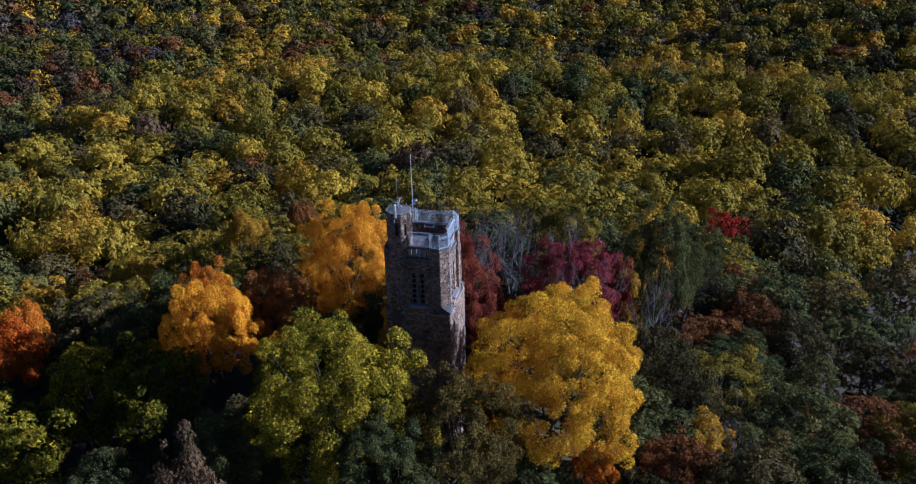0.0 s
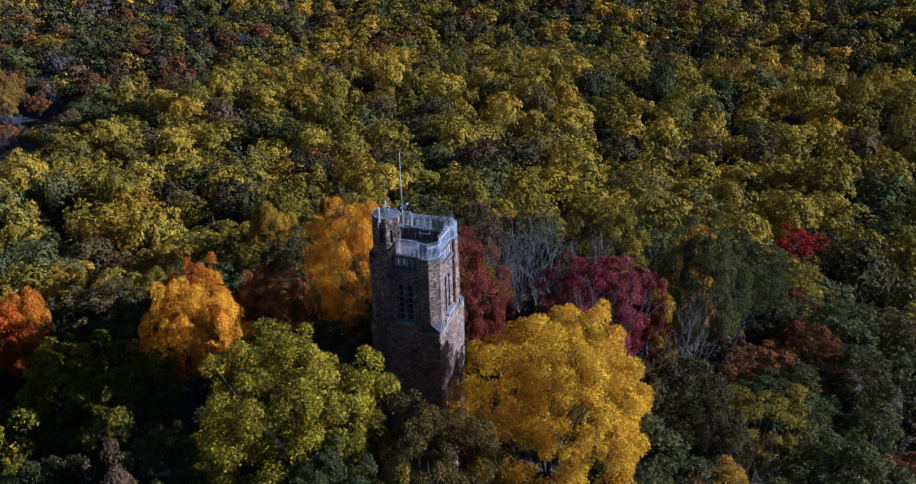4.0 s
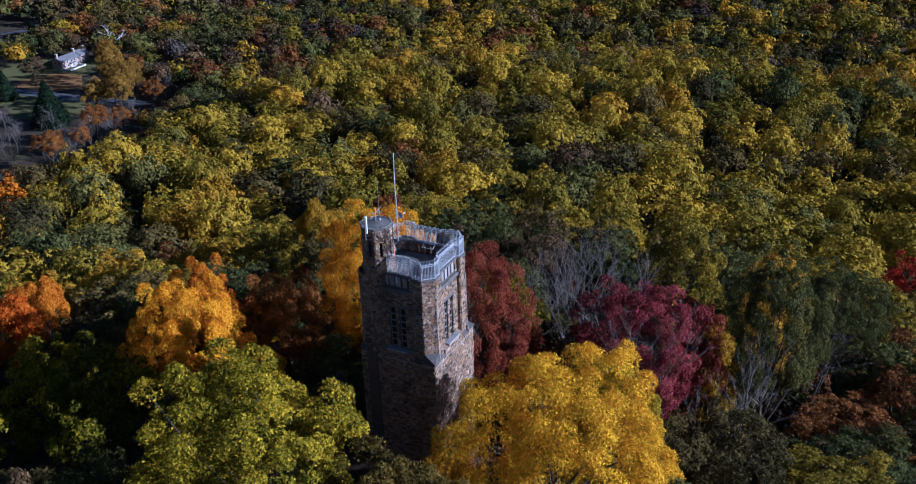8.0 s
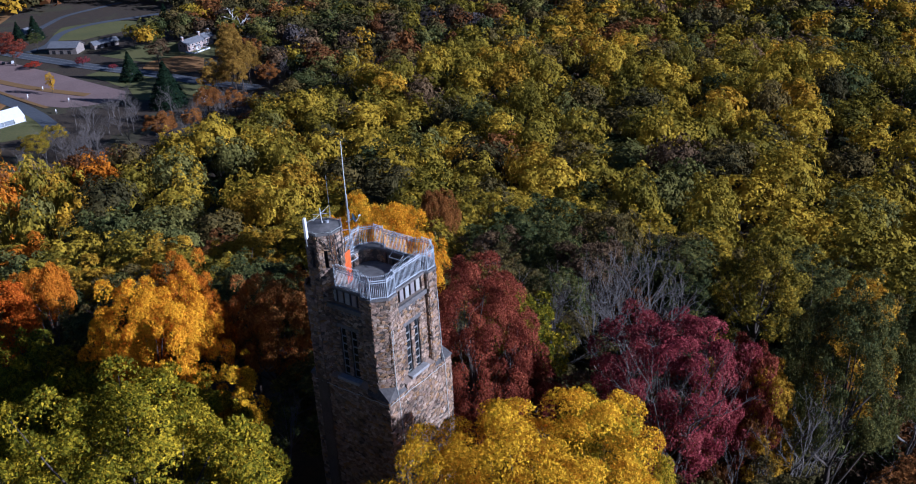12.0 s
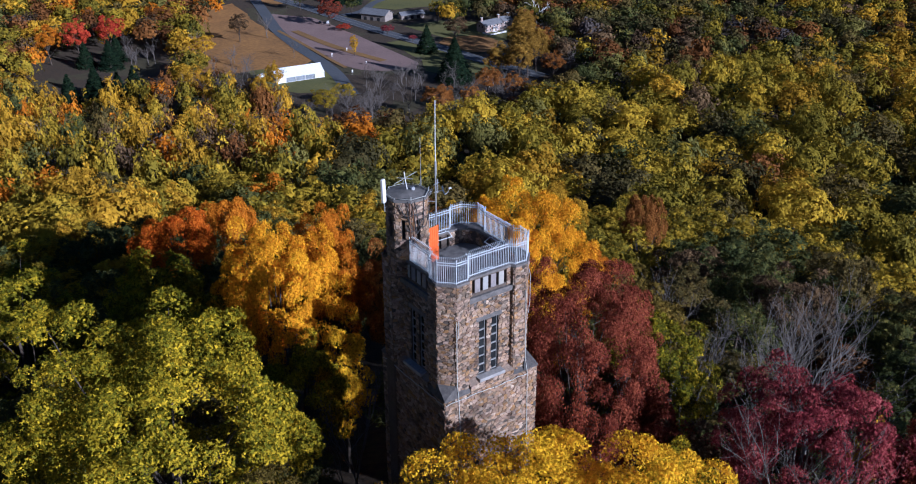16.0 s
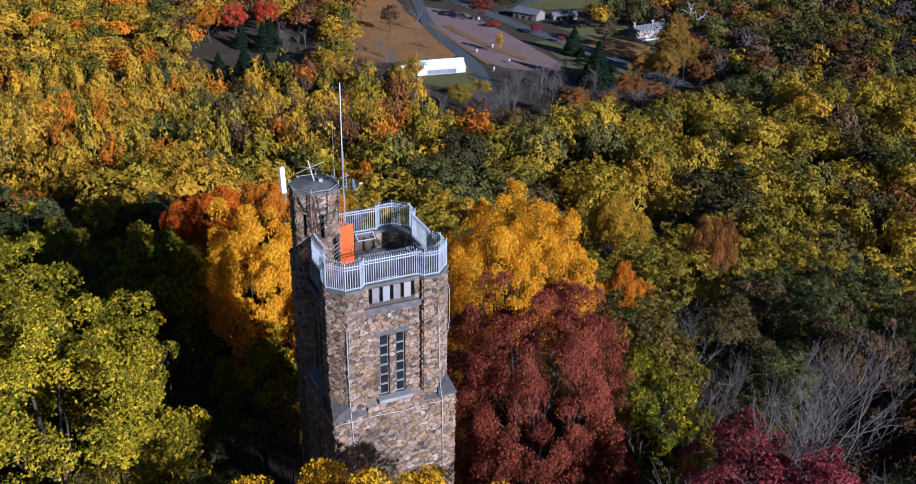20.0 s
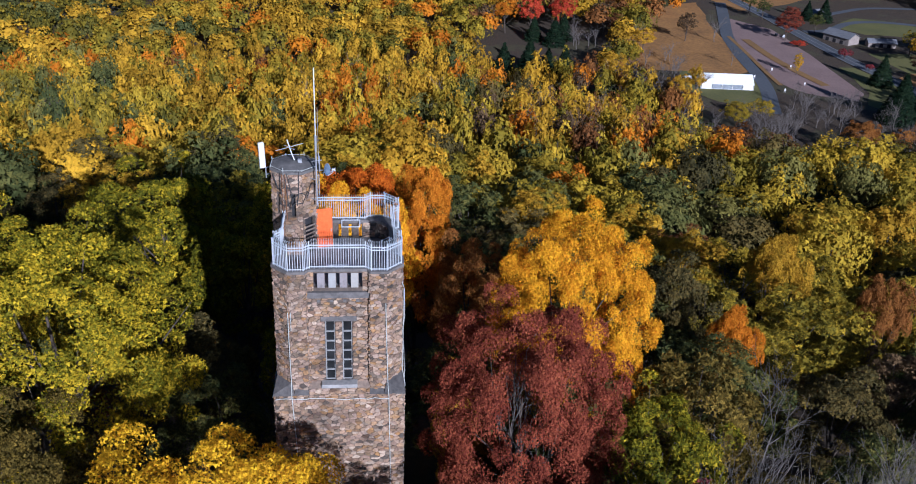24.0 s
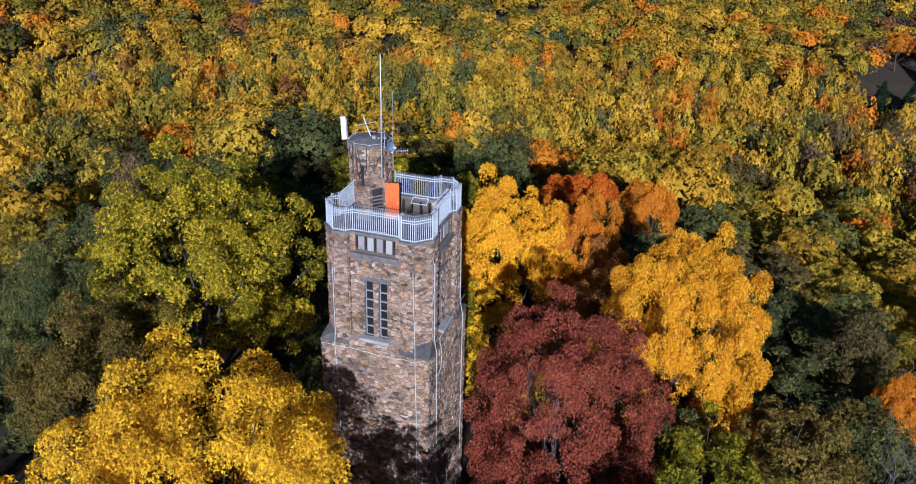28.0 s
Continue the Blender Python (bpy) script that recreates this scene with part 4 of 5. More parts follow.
for j in range(16):
    bm.faces.new((rings[0][0], rings[1][j], rings[1][(j + 1) % 16]))
    for i in range(1, 5):
        bm.faces.new((rings[i][j], rings[i + 1][j], rings[i + 1][(j + 1) % 16], rings[i][(j + 1) % 16]))
bmesh.ops.solidify(bm, geom=bm.faces[:], thickness=0.02)
part("reflector", bm, DISH_BLUE, dish, "blue-grey dish")
cord("feed_arm", [(0, -0.33, 0.1), (0, -0.2, 0.35), (0, 0, 0.48)], 0.02, PLASTIC, dish)
cord("feed_horn", [(0, 0, 0.42), (0, 0, 0.58)], 0.06, PLASTIC, dish, 8)
cord("mount", [(0, 0, 0), (0.05, -0.05, -0.3), (-0.05, 0.0, -0.52)], 0.03, GALV, dish)
tagged(dish, "small blue-grey dish antenna with a white feed arm", "dish antenna")
yagi = new("yagi_antenna")
yagi.location = (-1.1, 2.3, 38.35)
cord("boom", [(-0.1, 0.0, 0), (0.95, 0.35, 0.05)], 0.022, GALV, yagi)
for i in range(6):
    u = 0.25 + 0.13 * i
    cord("element", [(u, u * 0.34 , -0.2 + 0.04), (u, u * 0.34, 0.2 + 0.04)], 0.013, GALV, yagi, 4)
tagged(yagi, "small steel yagi antenna fixed to the turret", "antenna")
rod = new("rod_antenna")
rod.location = (-1.12, 2.45, 37.0)
cord("rod", [(0, 0, 0), (0, 0, 2.6)], 0.035, GALV, rod)
cord("tip", [(0, 0, 2.6), (0, 0, 5.2)], 0.012, GALV, rod)
cord("bracket", [(0, 0, 1.2), (-0.3, -0.1, 1.2)], 0.025, GALV, rod)
tagged(rod, "thin dark rod antenna on the turret", "antenna")
panel = new("panel_antenna")
panel.matrix_basis = pose(-4.17, 1.82, 38.9, 0, -2, 25)
part("radome", soft_box(-0.16, 0.16, -0.09, 0.09, 0.0, 1.5, 0.03), PLASTIC, panel, "tall white plastic antenna cover")
cord("mount_pole", [(0.2, 0.12, -0.7), (0.2, 0.12, 1.3)], 0.035, GALV, panel)
for z in (0.2, 1.0):
    cord("clamp", [(0.02, 0.05, z), (0.2, 0.12, z)], 0.03, GALV, panel)
for z in (-0.5, -0.1):
    cord("bracket", [(0.2, 0.12, z), (0.5, 0.2, z)], 0.025, GALV, panel)
tagged(panel, "white panel antenna on a short pole beside the turret", "antenna")
tv = new("roof_antenna")
tv.location = (TC[0], TC[1], 39.28)
cord("stub", [(0.05, 0.05, 0), (-0.1, -0.05, 0.5), (-0.3, -0.2, 1.3)], 0.035, PLASTIC, tv)
cord("cross_rod", [(-0.95, -0.1, 0.62), (0.55, -0.2, 1.1)], 0.018, CABLE, tv)
cord("cross_rod", [(-0.5, 0.3, 0.8), (0.12, -0.55, 0.85)], 0.018, CABLE, tv)
tagged(tv, "leaning crossed-rod antenna on the turret roof", "antenna")
box_ = new("roof_box")
box_.location = (TC[0] + 0.35, TC[1] - 0.1, 39.2)
part("case", soft_box(-0.12, 0.12, -0.1, 0.1, 0, 0.22, 0.02), GALV, box_)
cord("stem", [(0, 0, 0.2), (0, 0, 0.55)], 0.02, CABLE_DARK, box_)
tagged(box_, "small grey junction box on the turret roof", "junction box")

# ---------------- masonry ----------------


def lay(name, m, u0, u1, z0, z1, holes=(), single=False, su=0.30, sz=0.155):
    heap = Heap()
    for poly in rubble(rs, u0, u1, z0, z1, holes, su, sz):
        v, f = stone_solid(rs, poly, m)
        if single:
            me = mesh_from("stone", v, f, STONE)
            ob = new("stone", me)
            ob.parent = tower
        else:
            heap.add(v, f)
    if heap.v:
        ob = part("masonry", mesh_from("masonry", heap.v, heap.f, STONE), None, tower)
        ob["kind"] = "stuff"


WINDOW_HOLES = [(-1.0, 1.0, 27.80, 28.05), (-0.74, -0.20, 28.0, 31.95), (0.20, 0.74, 28.0, 31.95), (-0.98, 0.98, 31.9, 32.2), (-1.15, -0.95, 33.09, 33.27),
                (-0.45, -0.25, 33.09, 33.27), (0.25, 0.45, 33.09, 33.27), (0.95, 1.15, 33.09, 33.27)]
for name, turn in SIDES.items():
    lay(name, side(turn, 3.61), -3.64, 3.64, 4.0, 14.0, su=0.6, sz=0.36)
    lay(name, side(turn, 3.61), -3.64, 3.64, 14.0, 27.40, su=0.32 if name != "north" else 0.6, sz=0.175 if name != "north" else 0.36)
    lay(name, side(turn, 3.61), -1.70, 1.70, 27.42, 27.80, su=0.36, sz=0.19)
    lay(name, side(turn, 3.16), -1.70, 1.70, 27.9, 33.42, WINDOW_HOLES, single=name == "south", su=0.30, sz=0.152)
    lay(name, side(turn, 3.16), -1.70, -1.29, 33.8, 35.0)
    lay(name, side(turn, 3.16), 1.29, 1.70, 33.8, 35.0)
    lay(name, side(turn, 3.46), -2.64, -1.70, 27.6, 35.0)
    lay(name, side(turn, 3.46), 1.70, 2.64, 27.6, 35.0)
    half = 0.84 * math.sqrt(0.5) + 0.01
    lay(name, side(turn + 45, (2.62 + 3.46) * math.sqrt(0.5)), -half, half, 27.9, 35.0)
    # the flanks of the corner piers beside the window bay
    for u, yaw in ((-1.7, 90), (1.7, -90)):
        lay(name, side(turn, 0) @ pose(u, -3.31, 0, 0, 0, yaw), -0.15, 0.15, 27.9, 35.0)
    # inner faces of the parapet
    lay(name, side(turn + 180, 0) @ pose(0, 2.93, 0), -2.1, 2.1, 34.05, 35.0, [(-1.35, 1.35, 33, 36)])
    lay(name, side(turn + 225, 0) @ pose(0, 3.66, 0), -0.42, 0.42, 34.05, 35.0)
for i in range(8):
    an = 45 * i
    m = pose(TC[0], TC[1], 0, 0, 0, an + 90) @ pose(0, -APO, 0)
    lay("turret", m, -HALF, HALF, 34.0, 38.95, SLITS.get(an, []), su=0.34, sz=0.16)
    m = pose(-2.62, 2.5, 0, 0, 0, an + 90) @ pose(0, -1.22 * math.cos(math.pi / 8), 0)
    if an in (180, 135, 225, 270, 90):
        lay("turret", m, -0.46, 0.46, 27.4, 34.9)

# ---------------- the valley ----------------
ASPHALT = surface("asphalt", (0.060, 0.068, 0.080), (0.110, 0.120, 0.135), 0.8, 0.9, relief=0.3, big=0.05)
GRAVEL = surface("brown_gravel", (0.190, 0.125, 0.108), (0.300, 0.205, 0.180), 1.1, 0.95, relief=0.5, big=0.06)
LAWN = surface("mown_grass", (0.080, 0.088, 0.020), (0.170, 0.155, 0.036), 0.9, 0.95, relief=0.5, big=0.05)
DRY_GRASS = surface("dry_brown_grass", (0.170, 0.085, 0.024), (0.430, 0.215, 0.050), 0.45, 0.95, relief=0.5, big=0.05)
TALL_GRASS = surface("tall_ochre_grass", (0.180, 0.095, 0.025), (0.300, 0.170, 0.050), 1.2, 0.95, relief=0.6, big=0.08)
LINE_PAINT = surface("road_paint", (0.180, 0.185, 0.190), (0.320, 0.325, 0.330), 2, 0.7)
CANVAS = surface("white_canvas", (0.700, 0.720, 0.740), (0.830, 0.845, 0.860), 0.8, 0.6, relief=0.15)
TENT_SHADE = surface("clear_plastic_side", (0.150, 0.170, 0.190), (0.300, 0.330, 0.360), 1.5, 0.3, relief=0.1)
HOUSE_STONE = surface("house_fieldstone", (0.250, 0.180, 0.155), (0.440, 0.345, 0.300), 1.6, 0.9, relief=0.6)
HOUSE_ROOF = surface("grey_shingles", (0.110, 0.115, 0.125), (0.210, 0.215, 0.230), 1.4, 0.85, relief=0.4)
HOUSE_WHITE = surface("white_house_trim", (0.600, 0.600, 0.590), (0.780, 0.780, 0.770), 2, 0.6)
BARN_WALL = surface("weathered_barn_boards", (0.180, 0.150, 0.130), (0.320, 0.275, 0.240), 1.5, 0.9, relief=0.4)
CAR_DARK = surface("dark_car_paint", (0.015, 0.016, 0.020), (0.030, 0.032, 0.040), 2, 0.25)
CAR_WHITE = surface("white_car_paint", (0.620, 0.630, 0.640), (0.760, 0.770, 0.780), 2, 0.25)


def drape(name, poly, mat, lift, words, cat):
    """A flat piece of the valley floor that follows the ground."""
    bm = bmesh.new()
    cx, cy = sum(p[0] for p in poly) / len(poly), sum(p[1] for p in poly) / len(poly)
    ring = []
    for (x0, y0), (x1, y1) in zip(poly, poly[1:] + poly[:1]):
        for i in range(4):
            ring.append((x0 + (x1 - x0) * i / 4 + rs.uniform(-0.5, 0.5), y0 + (y1 - y0) * i / 4 + rs.uniform(-0.5, 0.5)))
    vs = [[bm.verts.new((cx + (x - cx) * k / 6, cy + (y - cy) * k / 6, ground_z(cx + (x - cx) * k / 6, cy + (y - cy) * k / 6) + lift)) for x, y in ring] for k in range(1, 7)]
    mid = bm.verts.new((cx, cy, ground_z(cx, cy) + lift))
    for i in range(len(ring)):
        j = (i + 1) % len(ring)
        bm.faces.new((mid, vs[0][i], vs[0][j]))
        for k in range(5):
            bm.faces.new((vs[k][i], vs[k + 1][i], vs[k + 1][j], vs[k][j]))
    bmesh.ops.recalc_face_normals(bm, faces=bm.faces[:])
    ob = part(name, bm, mat, None)
    return tagged(ob, words, cat, kind="structure")


def strip(name, line, width, mat, lift, words, cat):
    """A road or path along a line."""
    pts = []
    for (x0, y0), (x1, y1) in zip(line, line[1:]):
        k = max(2, int(math.hypot(x1 - x0, y1 - y0) / 5))
        pts += [(x0 + (x1 - x0) * i / k, y0 + (y1 - y0) * i / k) for i in range(k)]
    pts.append(line[-1])
    for _ in range(6):
        pts = [pts[0]] + [((a[0] + 2 * b[0] + c[0]) / 4, (a[1] + 2 * b[1] + c[1]) / 4) for a, b, c in zip(pts, pts[1:], pts[2:])] + [pts[-1]]
    v, f = [], []
    for i, (x, y) in enumerate(pts):
        a, b = pts[max(0, i - 1)], pts[min(len(pts) - 1, i + 1)]
        d = Vector((b[0] - a[0], b[1] - a[1], 0)).normalized()
        for s in (-0.5, 0.5):
            px, py = x - d.y * s * width, y + d.x * s * width
            v.append((px, py, ground_z(px, py) + lift))
        if i:
            f.append((2 * i - 2, 2 * i - 1, 2 * i + 1, 2 * i))
    ob = new(name, mesh_from(name, v, f, mat))
    return tagged(ob, words, cat, kind="structure")


drape("meadow", [(150, 432), (142, 462), (160, 520), (192, 580), (232, 600), (226, 560), (222, 545), (216, 495), (209, 446), (207, 430), (199, 424)], DRY_GRASS, 0.10, "dry brown autumn meadow in the valley", "meadow")
drape("lawn", [(160, 398), (172, 377), (194, 366), (206, 399), (204, 418), (190, 426), (168, 430)], LAWN, 0.16, "mown green lawn round the white tent", "lawn")
drape("gravel_lot", [(237, 555), (257, 525), (256, 468), (252, 392), (243, 380), (226, 389), (219, 397), (214, 414), (218, 465), (223, 506)], GRAVEL, 0.12, "brown gravel parking lot", "parking lot")
drape("field", [(252, 352), (290, 350), (281, 395), (270, 440), (262, 440), (256, 395), (246, 375)], LAWN, 0.10, "shaded green grass by the highway", "lawn")
drape("yard", [(292, 470), (300, 400), (345, 405), (350, 440), (320, 470)], LAWN, 0.10, "lawn round the stone farmhouse", "lawn")
drape("loop_lawn", [(300, 535), (328, 560), (350, 550), (366, 530), (358, 518), (338, 510), (314, 515)], LAWN, 0.12, "oval lawn inside a loop road", "lawn")
drape("far_field", [(255, 575), (300, 600), (345, 640), (300, 690), (235, 650)], DRY_GRASS, 0.10, "dry tan field beyond the roads", "field")
drape("dry_verge", [(284, 395), (300, 385), (318, 405), (318, 422), (296, 430), (286, 420)], DRY_GRASS, 0.20, "rusty leaf-strewn grass beside the highway", "grass")
strip("access_road", [(250, 600), (240, 566), (221, 505), (213, 459), (209, 422), (204, 397), (192, 360)], 7.5, ASPHALT, 0.22, "blue-grey asphalt access road", "road")
strip("highway", [(262, 620), (268, 560), (270, 517), (274, 455), (281, 409), (284, 364), (290, 330)], 9.5, ASPHALT, 0.22, "two-lane asphalt highway through the valley", "road")
for off, w in ((-4.1, 0.35), (0.0, 0.4), (4.1, 0.35)):
    strip("road_line", [(262 + off, 620), (268 + off, 560), (270 + off, 517), (274 + off, 455), (281 + off, 409), (284 + off, 364), (290 + off, 330)], w, LINE_PAINT, 0.28, "pale painted road line", "road line")
strip("loop_road", [(276, 520), (290, 518), (301, 530), (318, 548), (345, 550), (383, 530), (420, 520)], 6, ASPHALT, 0.24, "narrow asphalt loop road", "road")
strip("lane", [(300, 560), (351, 592), (400, 590)], 5, ASPHALT, 0.22, "narrow asphalt lane", "road")
strip("grass_bank", [(230, 498), (230, 460), (233, 431), (238, 405)], 5, TALL_GRASS, 0.32, "strip of tall ochre grass in the lot", "grass")
strip("grass_verge", [(222, 505), (219, 465), (215, 425), (214, 405)], 2.4, TALL_GRASS, 0.30, "ochre grass verge beside the road", "grass")


def at(x, y, turn, dz=0.0):
    return pose(x, y, ground_z(x, y) + dz, 0, 0, turn)


def cube(name, parent, mat, x0, x1, y0, y1, z0, z1, label="", bevel=0.03):
    return part(name, soft_box(x0, x1, y0, y1, z0, z1, bevel), mat, parent, label)


def gable(name, parent, mat, x0, x1, y0, y1, z0, z1, t=0.18, label=""):
    """A ridged roof of two slabs, ridge along local x."""
    bm = bmesh.new()
    ym = (y0 + y1) / 2
    for a, b in ((y0, ym), (y1, ym)):
        o = [(x0, a, z0), (x1, a, z0), (x1, b, z1), (x0, b, z1)]
        vs = [bm.verts.new(q) for q in o] + [bm.verts.new((q[0], q[1], q[2] - t)) for q in o]
        for q in ((0, 1, 2, 3), (7, 6, 5, 4), (0, 4, 5, 1), (1, 5, 6, 2), (2, 6, 7, 3), (3, 7, 4, 0)):
            bm.faces.new([vs[i] for i in q])
    bmesh.ops.recalc_face_normals(bm, faces=bm.faces[:])
    return part(name, bm, mat, parent, label)


def gable_end(name, parent, mat, x, y0, y1, z0, z1, t=0.2):
    bm = bmesh.new()
    o = [(x, y0, z0), (x, y1, z0), (x, (y0 + y1) / 2, z1)]
    vs = [bm.verts.new(q) for q in o] + [bm.verts.new((q[0] + t, q[1], q[2])) for q in o]
    for q in ((0, 2, 1), (3, 4, 5), (0, 1, 4, 3), (1, 2, 5, 4), (2, 0, 3, 5)):
        bm.faces.new([vs[i] for i in q])
    return part(name, bm, mat, parent)


# event tent
tent = new("event_tent")
tent.matrix_basis = at(183.5, 403, -6) @ Matrix.Diagonal((1.06, 1.05, 0.98, 1))
gable("roof", tent, CANVAS, -12.5, 12.5, -5.6, 5.6, 3.0, 6.8, 0.08, "white canvas ridge roof")
for s in (-1, 1):
    gable_end("gable", tent, CANVAS, -12.4 if s < 0 else 12.3, -5.5, 5.5, 3.0, 6.6, 0.08)
    cube("valance", tent, CANVAS, -12.5, 12.5, -5.25 if s < 0 else 5.15, -5.15 if s < 0 else 5.25, 2.6, 3.02)
    for i in range(5):
        u = -12.3 + i * 4.92
        cube("side_panel", tent, TENT_SHADE if i not in (0, 4) else CANVAS, u + 0.25, u + 4.65, -5.15 if s < 0 else 5.07, -5.07 if s < 0 else 5.15, 0.05, 2.6)
    for i in range(6):
        u = -12.4 + i * 4.95
        cube("pole", tent, HOUSE_WHITE, u - 0.12, u + 0.12, -5.24 if s < 0 else 5.0, -5.0 if s < 0 else 5.24, 0, 2.7)
    cube("end_wall", tent, CANVAS, -12.45 if s < 0 else 12.37, -12.37 if s < 0 else 12.45, -5.0, 5.0, 0.05, 2.98)
    cube("base_skirt", tent, CANVAS, -12.5, 12.5, -5.4 if s < 0 else 5.25, -5.25 if s < 0 else 5.4, 0, 0.3)
tagged(tent, "long white ridge tent with windowed sides on the lawn", "tent")
small = new("small_canopy")
small.matrix_basis = at(166, 410, 20)
gable("roof", small, CANVAS, -2, 2, -2, 2, 2.3, 3.4, 0.08)
for x in (-1.9, 1.9):
    for y in (-1.9, 1.9):
        cube("pole", small, HOUSE_WHITE, x - 0.08, x + 0.08, y - 0.08, y + 0.08, 0, 2.35)
tagged(small, "small white canopy among the valley trees", "canopy")

# farmhouse: ridge along local x, front to the south-west
house = new("farmhouse")
house.matrix_basis = at(332.5, 429, 5) @ Matrix.Diagonal((1.22, 1.05, 0.92, 1))
cube("wall", house, HOUSE_STONE, -8.5, 4.0, -3.6, 3.6, 0, 5.2, "pinkish fieldstone walls")
cube("wing_wall", house, HOUSE_STONE, 4.0, 10.5, -3.2, 3.2, 0, 5.6, "pinkish fieldstone wing")
gable("roof", house, HOUSE_ROOF, -9.0, 4.3, -4.1, 4.1, 5.1, 7.7, 0.25, "grey shingled roof")
gable("wing_roof", house, HOUSE_ROOF, 4.1, 11.0, -3.7, 3.7, 5.6, 8.2, 0.25)
for x, y0 in ((-8.5, 3.6), (3.8, 3.6)):
    gable_end("gable_wall", house, HOUSE_STONE, x, -y0, y0, 5.2, 7.4)
gable_end("gable_wall", house, HOUSE_STONE, 10.3, -3.2, 3.2, 5.6, 7.9)
for x in (-8.0, 3.4, 10.0):
    ch = cube("chimney", house, HOUSE_STONE, x - 0.5, x + 0.5, -0.6, 0.6, 6.8, 9.6)
    cube("chimney_cap", ch, HOUSE_WHITE, x - 0.58, x + 0.58, -0.68, 0.68, 9.6, 9.85)
for fl in (0, 1):
    for x in (-7.0, -4.6, -2.2, 0.2, 2.6, 5.8, 8.4):
        if fl == 0 and x == -2.2:
            continue
        w = new("window")
        w.parent = house
        yf = -3.6 if x < 4 else -3.2
        cube("frame", w, HOUSE_WHITE, x - 0.6, x + 0.6, yf - 0.06, yf + 0.05, 0.9 + 2.5 * fl, 2.3 + 2.5 * fl)
        cube("pane", w, GLASS, x - 0.45, x + 0.45, yf - 0.09, yf - 0.05, 1.05 + 2.5 * fl, 2.15 + 2.5 * fl)
cube("door", house, HOUSE_WHITE, -2.8, -1.6, -3.72, -3.6, 0.2, 2.4)
porch = cube("porch", house, HOUSE_WHITE, -3.6, -0.8, -5.2, -3.65, 0.0, 0.3, "white porch")
gable("porch_roof", house, HOUSE_ROOF, -3.7, -0.7, -5.3, -3.55, 2.8, 3.5)
for x in (-3.4, -1.0):
    cube("porch_post", house, HOUSE_WHITE, x - 0.12, x + 0.12, -5.1, -4.86, 0.3, 2.7)
for y in (-1.6, 1.2):
    cube("end_window", house, GLASS, -8.58, -8.48, y - 0.4, y + 0.4, 3.3, 4.6)
tagged(house, "two-storey pinkish stone farmhouse with grey roof and chimneys", "house")
yard = new("garden_wall")
yard.matrix_basis = at(332.5, 429, 5)
for q in ((-11.5, 2.0, -10.2, -9.8), (-11.5, -11.1, -9.8, -3.0), (1.6, 2.0, -9.8, -4.5)):
    cube("wall_run", yard, HOUSE_WHITE, *q, -0.2, 0.9)
tagged(yard, "low whitewashed garden wall before the farmhouse", "wall")

# barn and sheds
for (x, y, turn, l, w, h, words) in ((289, 497, -62, 9, 5, 4.2, "weathered barn with a shallow grey roof"), (309, 487, -10, 8, 3.2, 3.0, "long low open-fronted shed"), (300, 560, 20, 6, 4, 3.5, "small grey boarded outbuilding by the lane")):
    barn = new("barn")
    barn.matrix_basis = at(x, y, turn)
    cube("wall", barn, BARN_WALL, -l, l, -w, w, 0, h)
    gable("roof", barn, HOUSE_ROOF, -l - 0.6, l + 0.6, -w - 0.7, w + 0.7, h - 0.1, h + w * 0.55, 0.2, "blue-grey shingled roof")
    for s in (-1, 1):
        gable_end("gable", barn, BARN_WALL, -l if s < 0 else l - 0.2, -w, w, h, h + w * 0.45)
    # near-black slabs on the wall paint the shade of open bays
    for i in range(3):
        cube("dark_opening_slab", barn, DARK, -l + 2 + i * 5 * l / 9, -l + 4.2 + i * 5 * l / 9, -w - 0.05, -w + 0.05, 0.1, 2.3)
    tagged(barn, words, "barn", group="farm buildings")

# parked cars
for x, y, turn, paint, words in ((253, 508, 60, CAR_DARK, "dark parked car on the gravel lot"), (257, 505, 60, CAR_WHITE, "white parked car on the gravel lot")):
    car = new("parked_car")
    car.matrix_basis = at(x, y, turn, 0.14)
    cube("body", car, paint, -2.2, 2.2, -0.9, 0.9, 0.35, 0.95, "", 0.15)
    cube("cabin", car, paint, -1.3, 1.0, -0.78, 0.78, 0.95, 1.48, "", 0.2)
    cube("windscreen", car, GLASS, 0.85, 1.08, -0.68, 0.68, 1.0, 1.4, "", 0.05)
    for a in (-1.4, 1.4):
        for b in (-0.85, 0.85):
            cord("tyre", [(a, b - 0.1, 0.32), (a, b + 0.1, 0.32)], 0.32, CABLE_DARK, car, 10)
    tagged(car, words, "car", group="parked cars")
for x, y in ((204, 416), (219, 430), (211, 393), (232, 436), (226, 404)):
    sg = new("white_signboard")
    sg.matrix_basis = at(x, y, 40, 0.3)
    cube("board", sg, HOUSE_WHITE, -0.7, 0.7, -0.06, 0.06, 0.8, 1.9)
    for u in (-0.6, 0.6):
        cube("leg", sg, HOUSE_WHITE, u - 0.06, u + 0.06, -0.05, 0.05, -0.3, 0.8)
    tagged(sg, "small plain white signboard by the road", "sign", group="signboards")


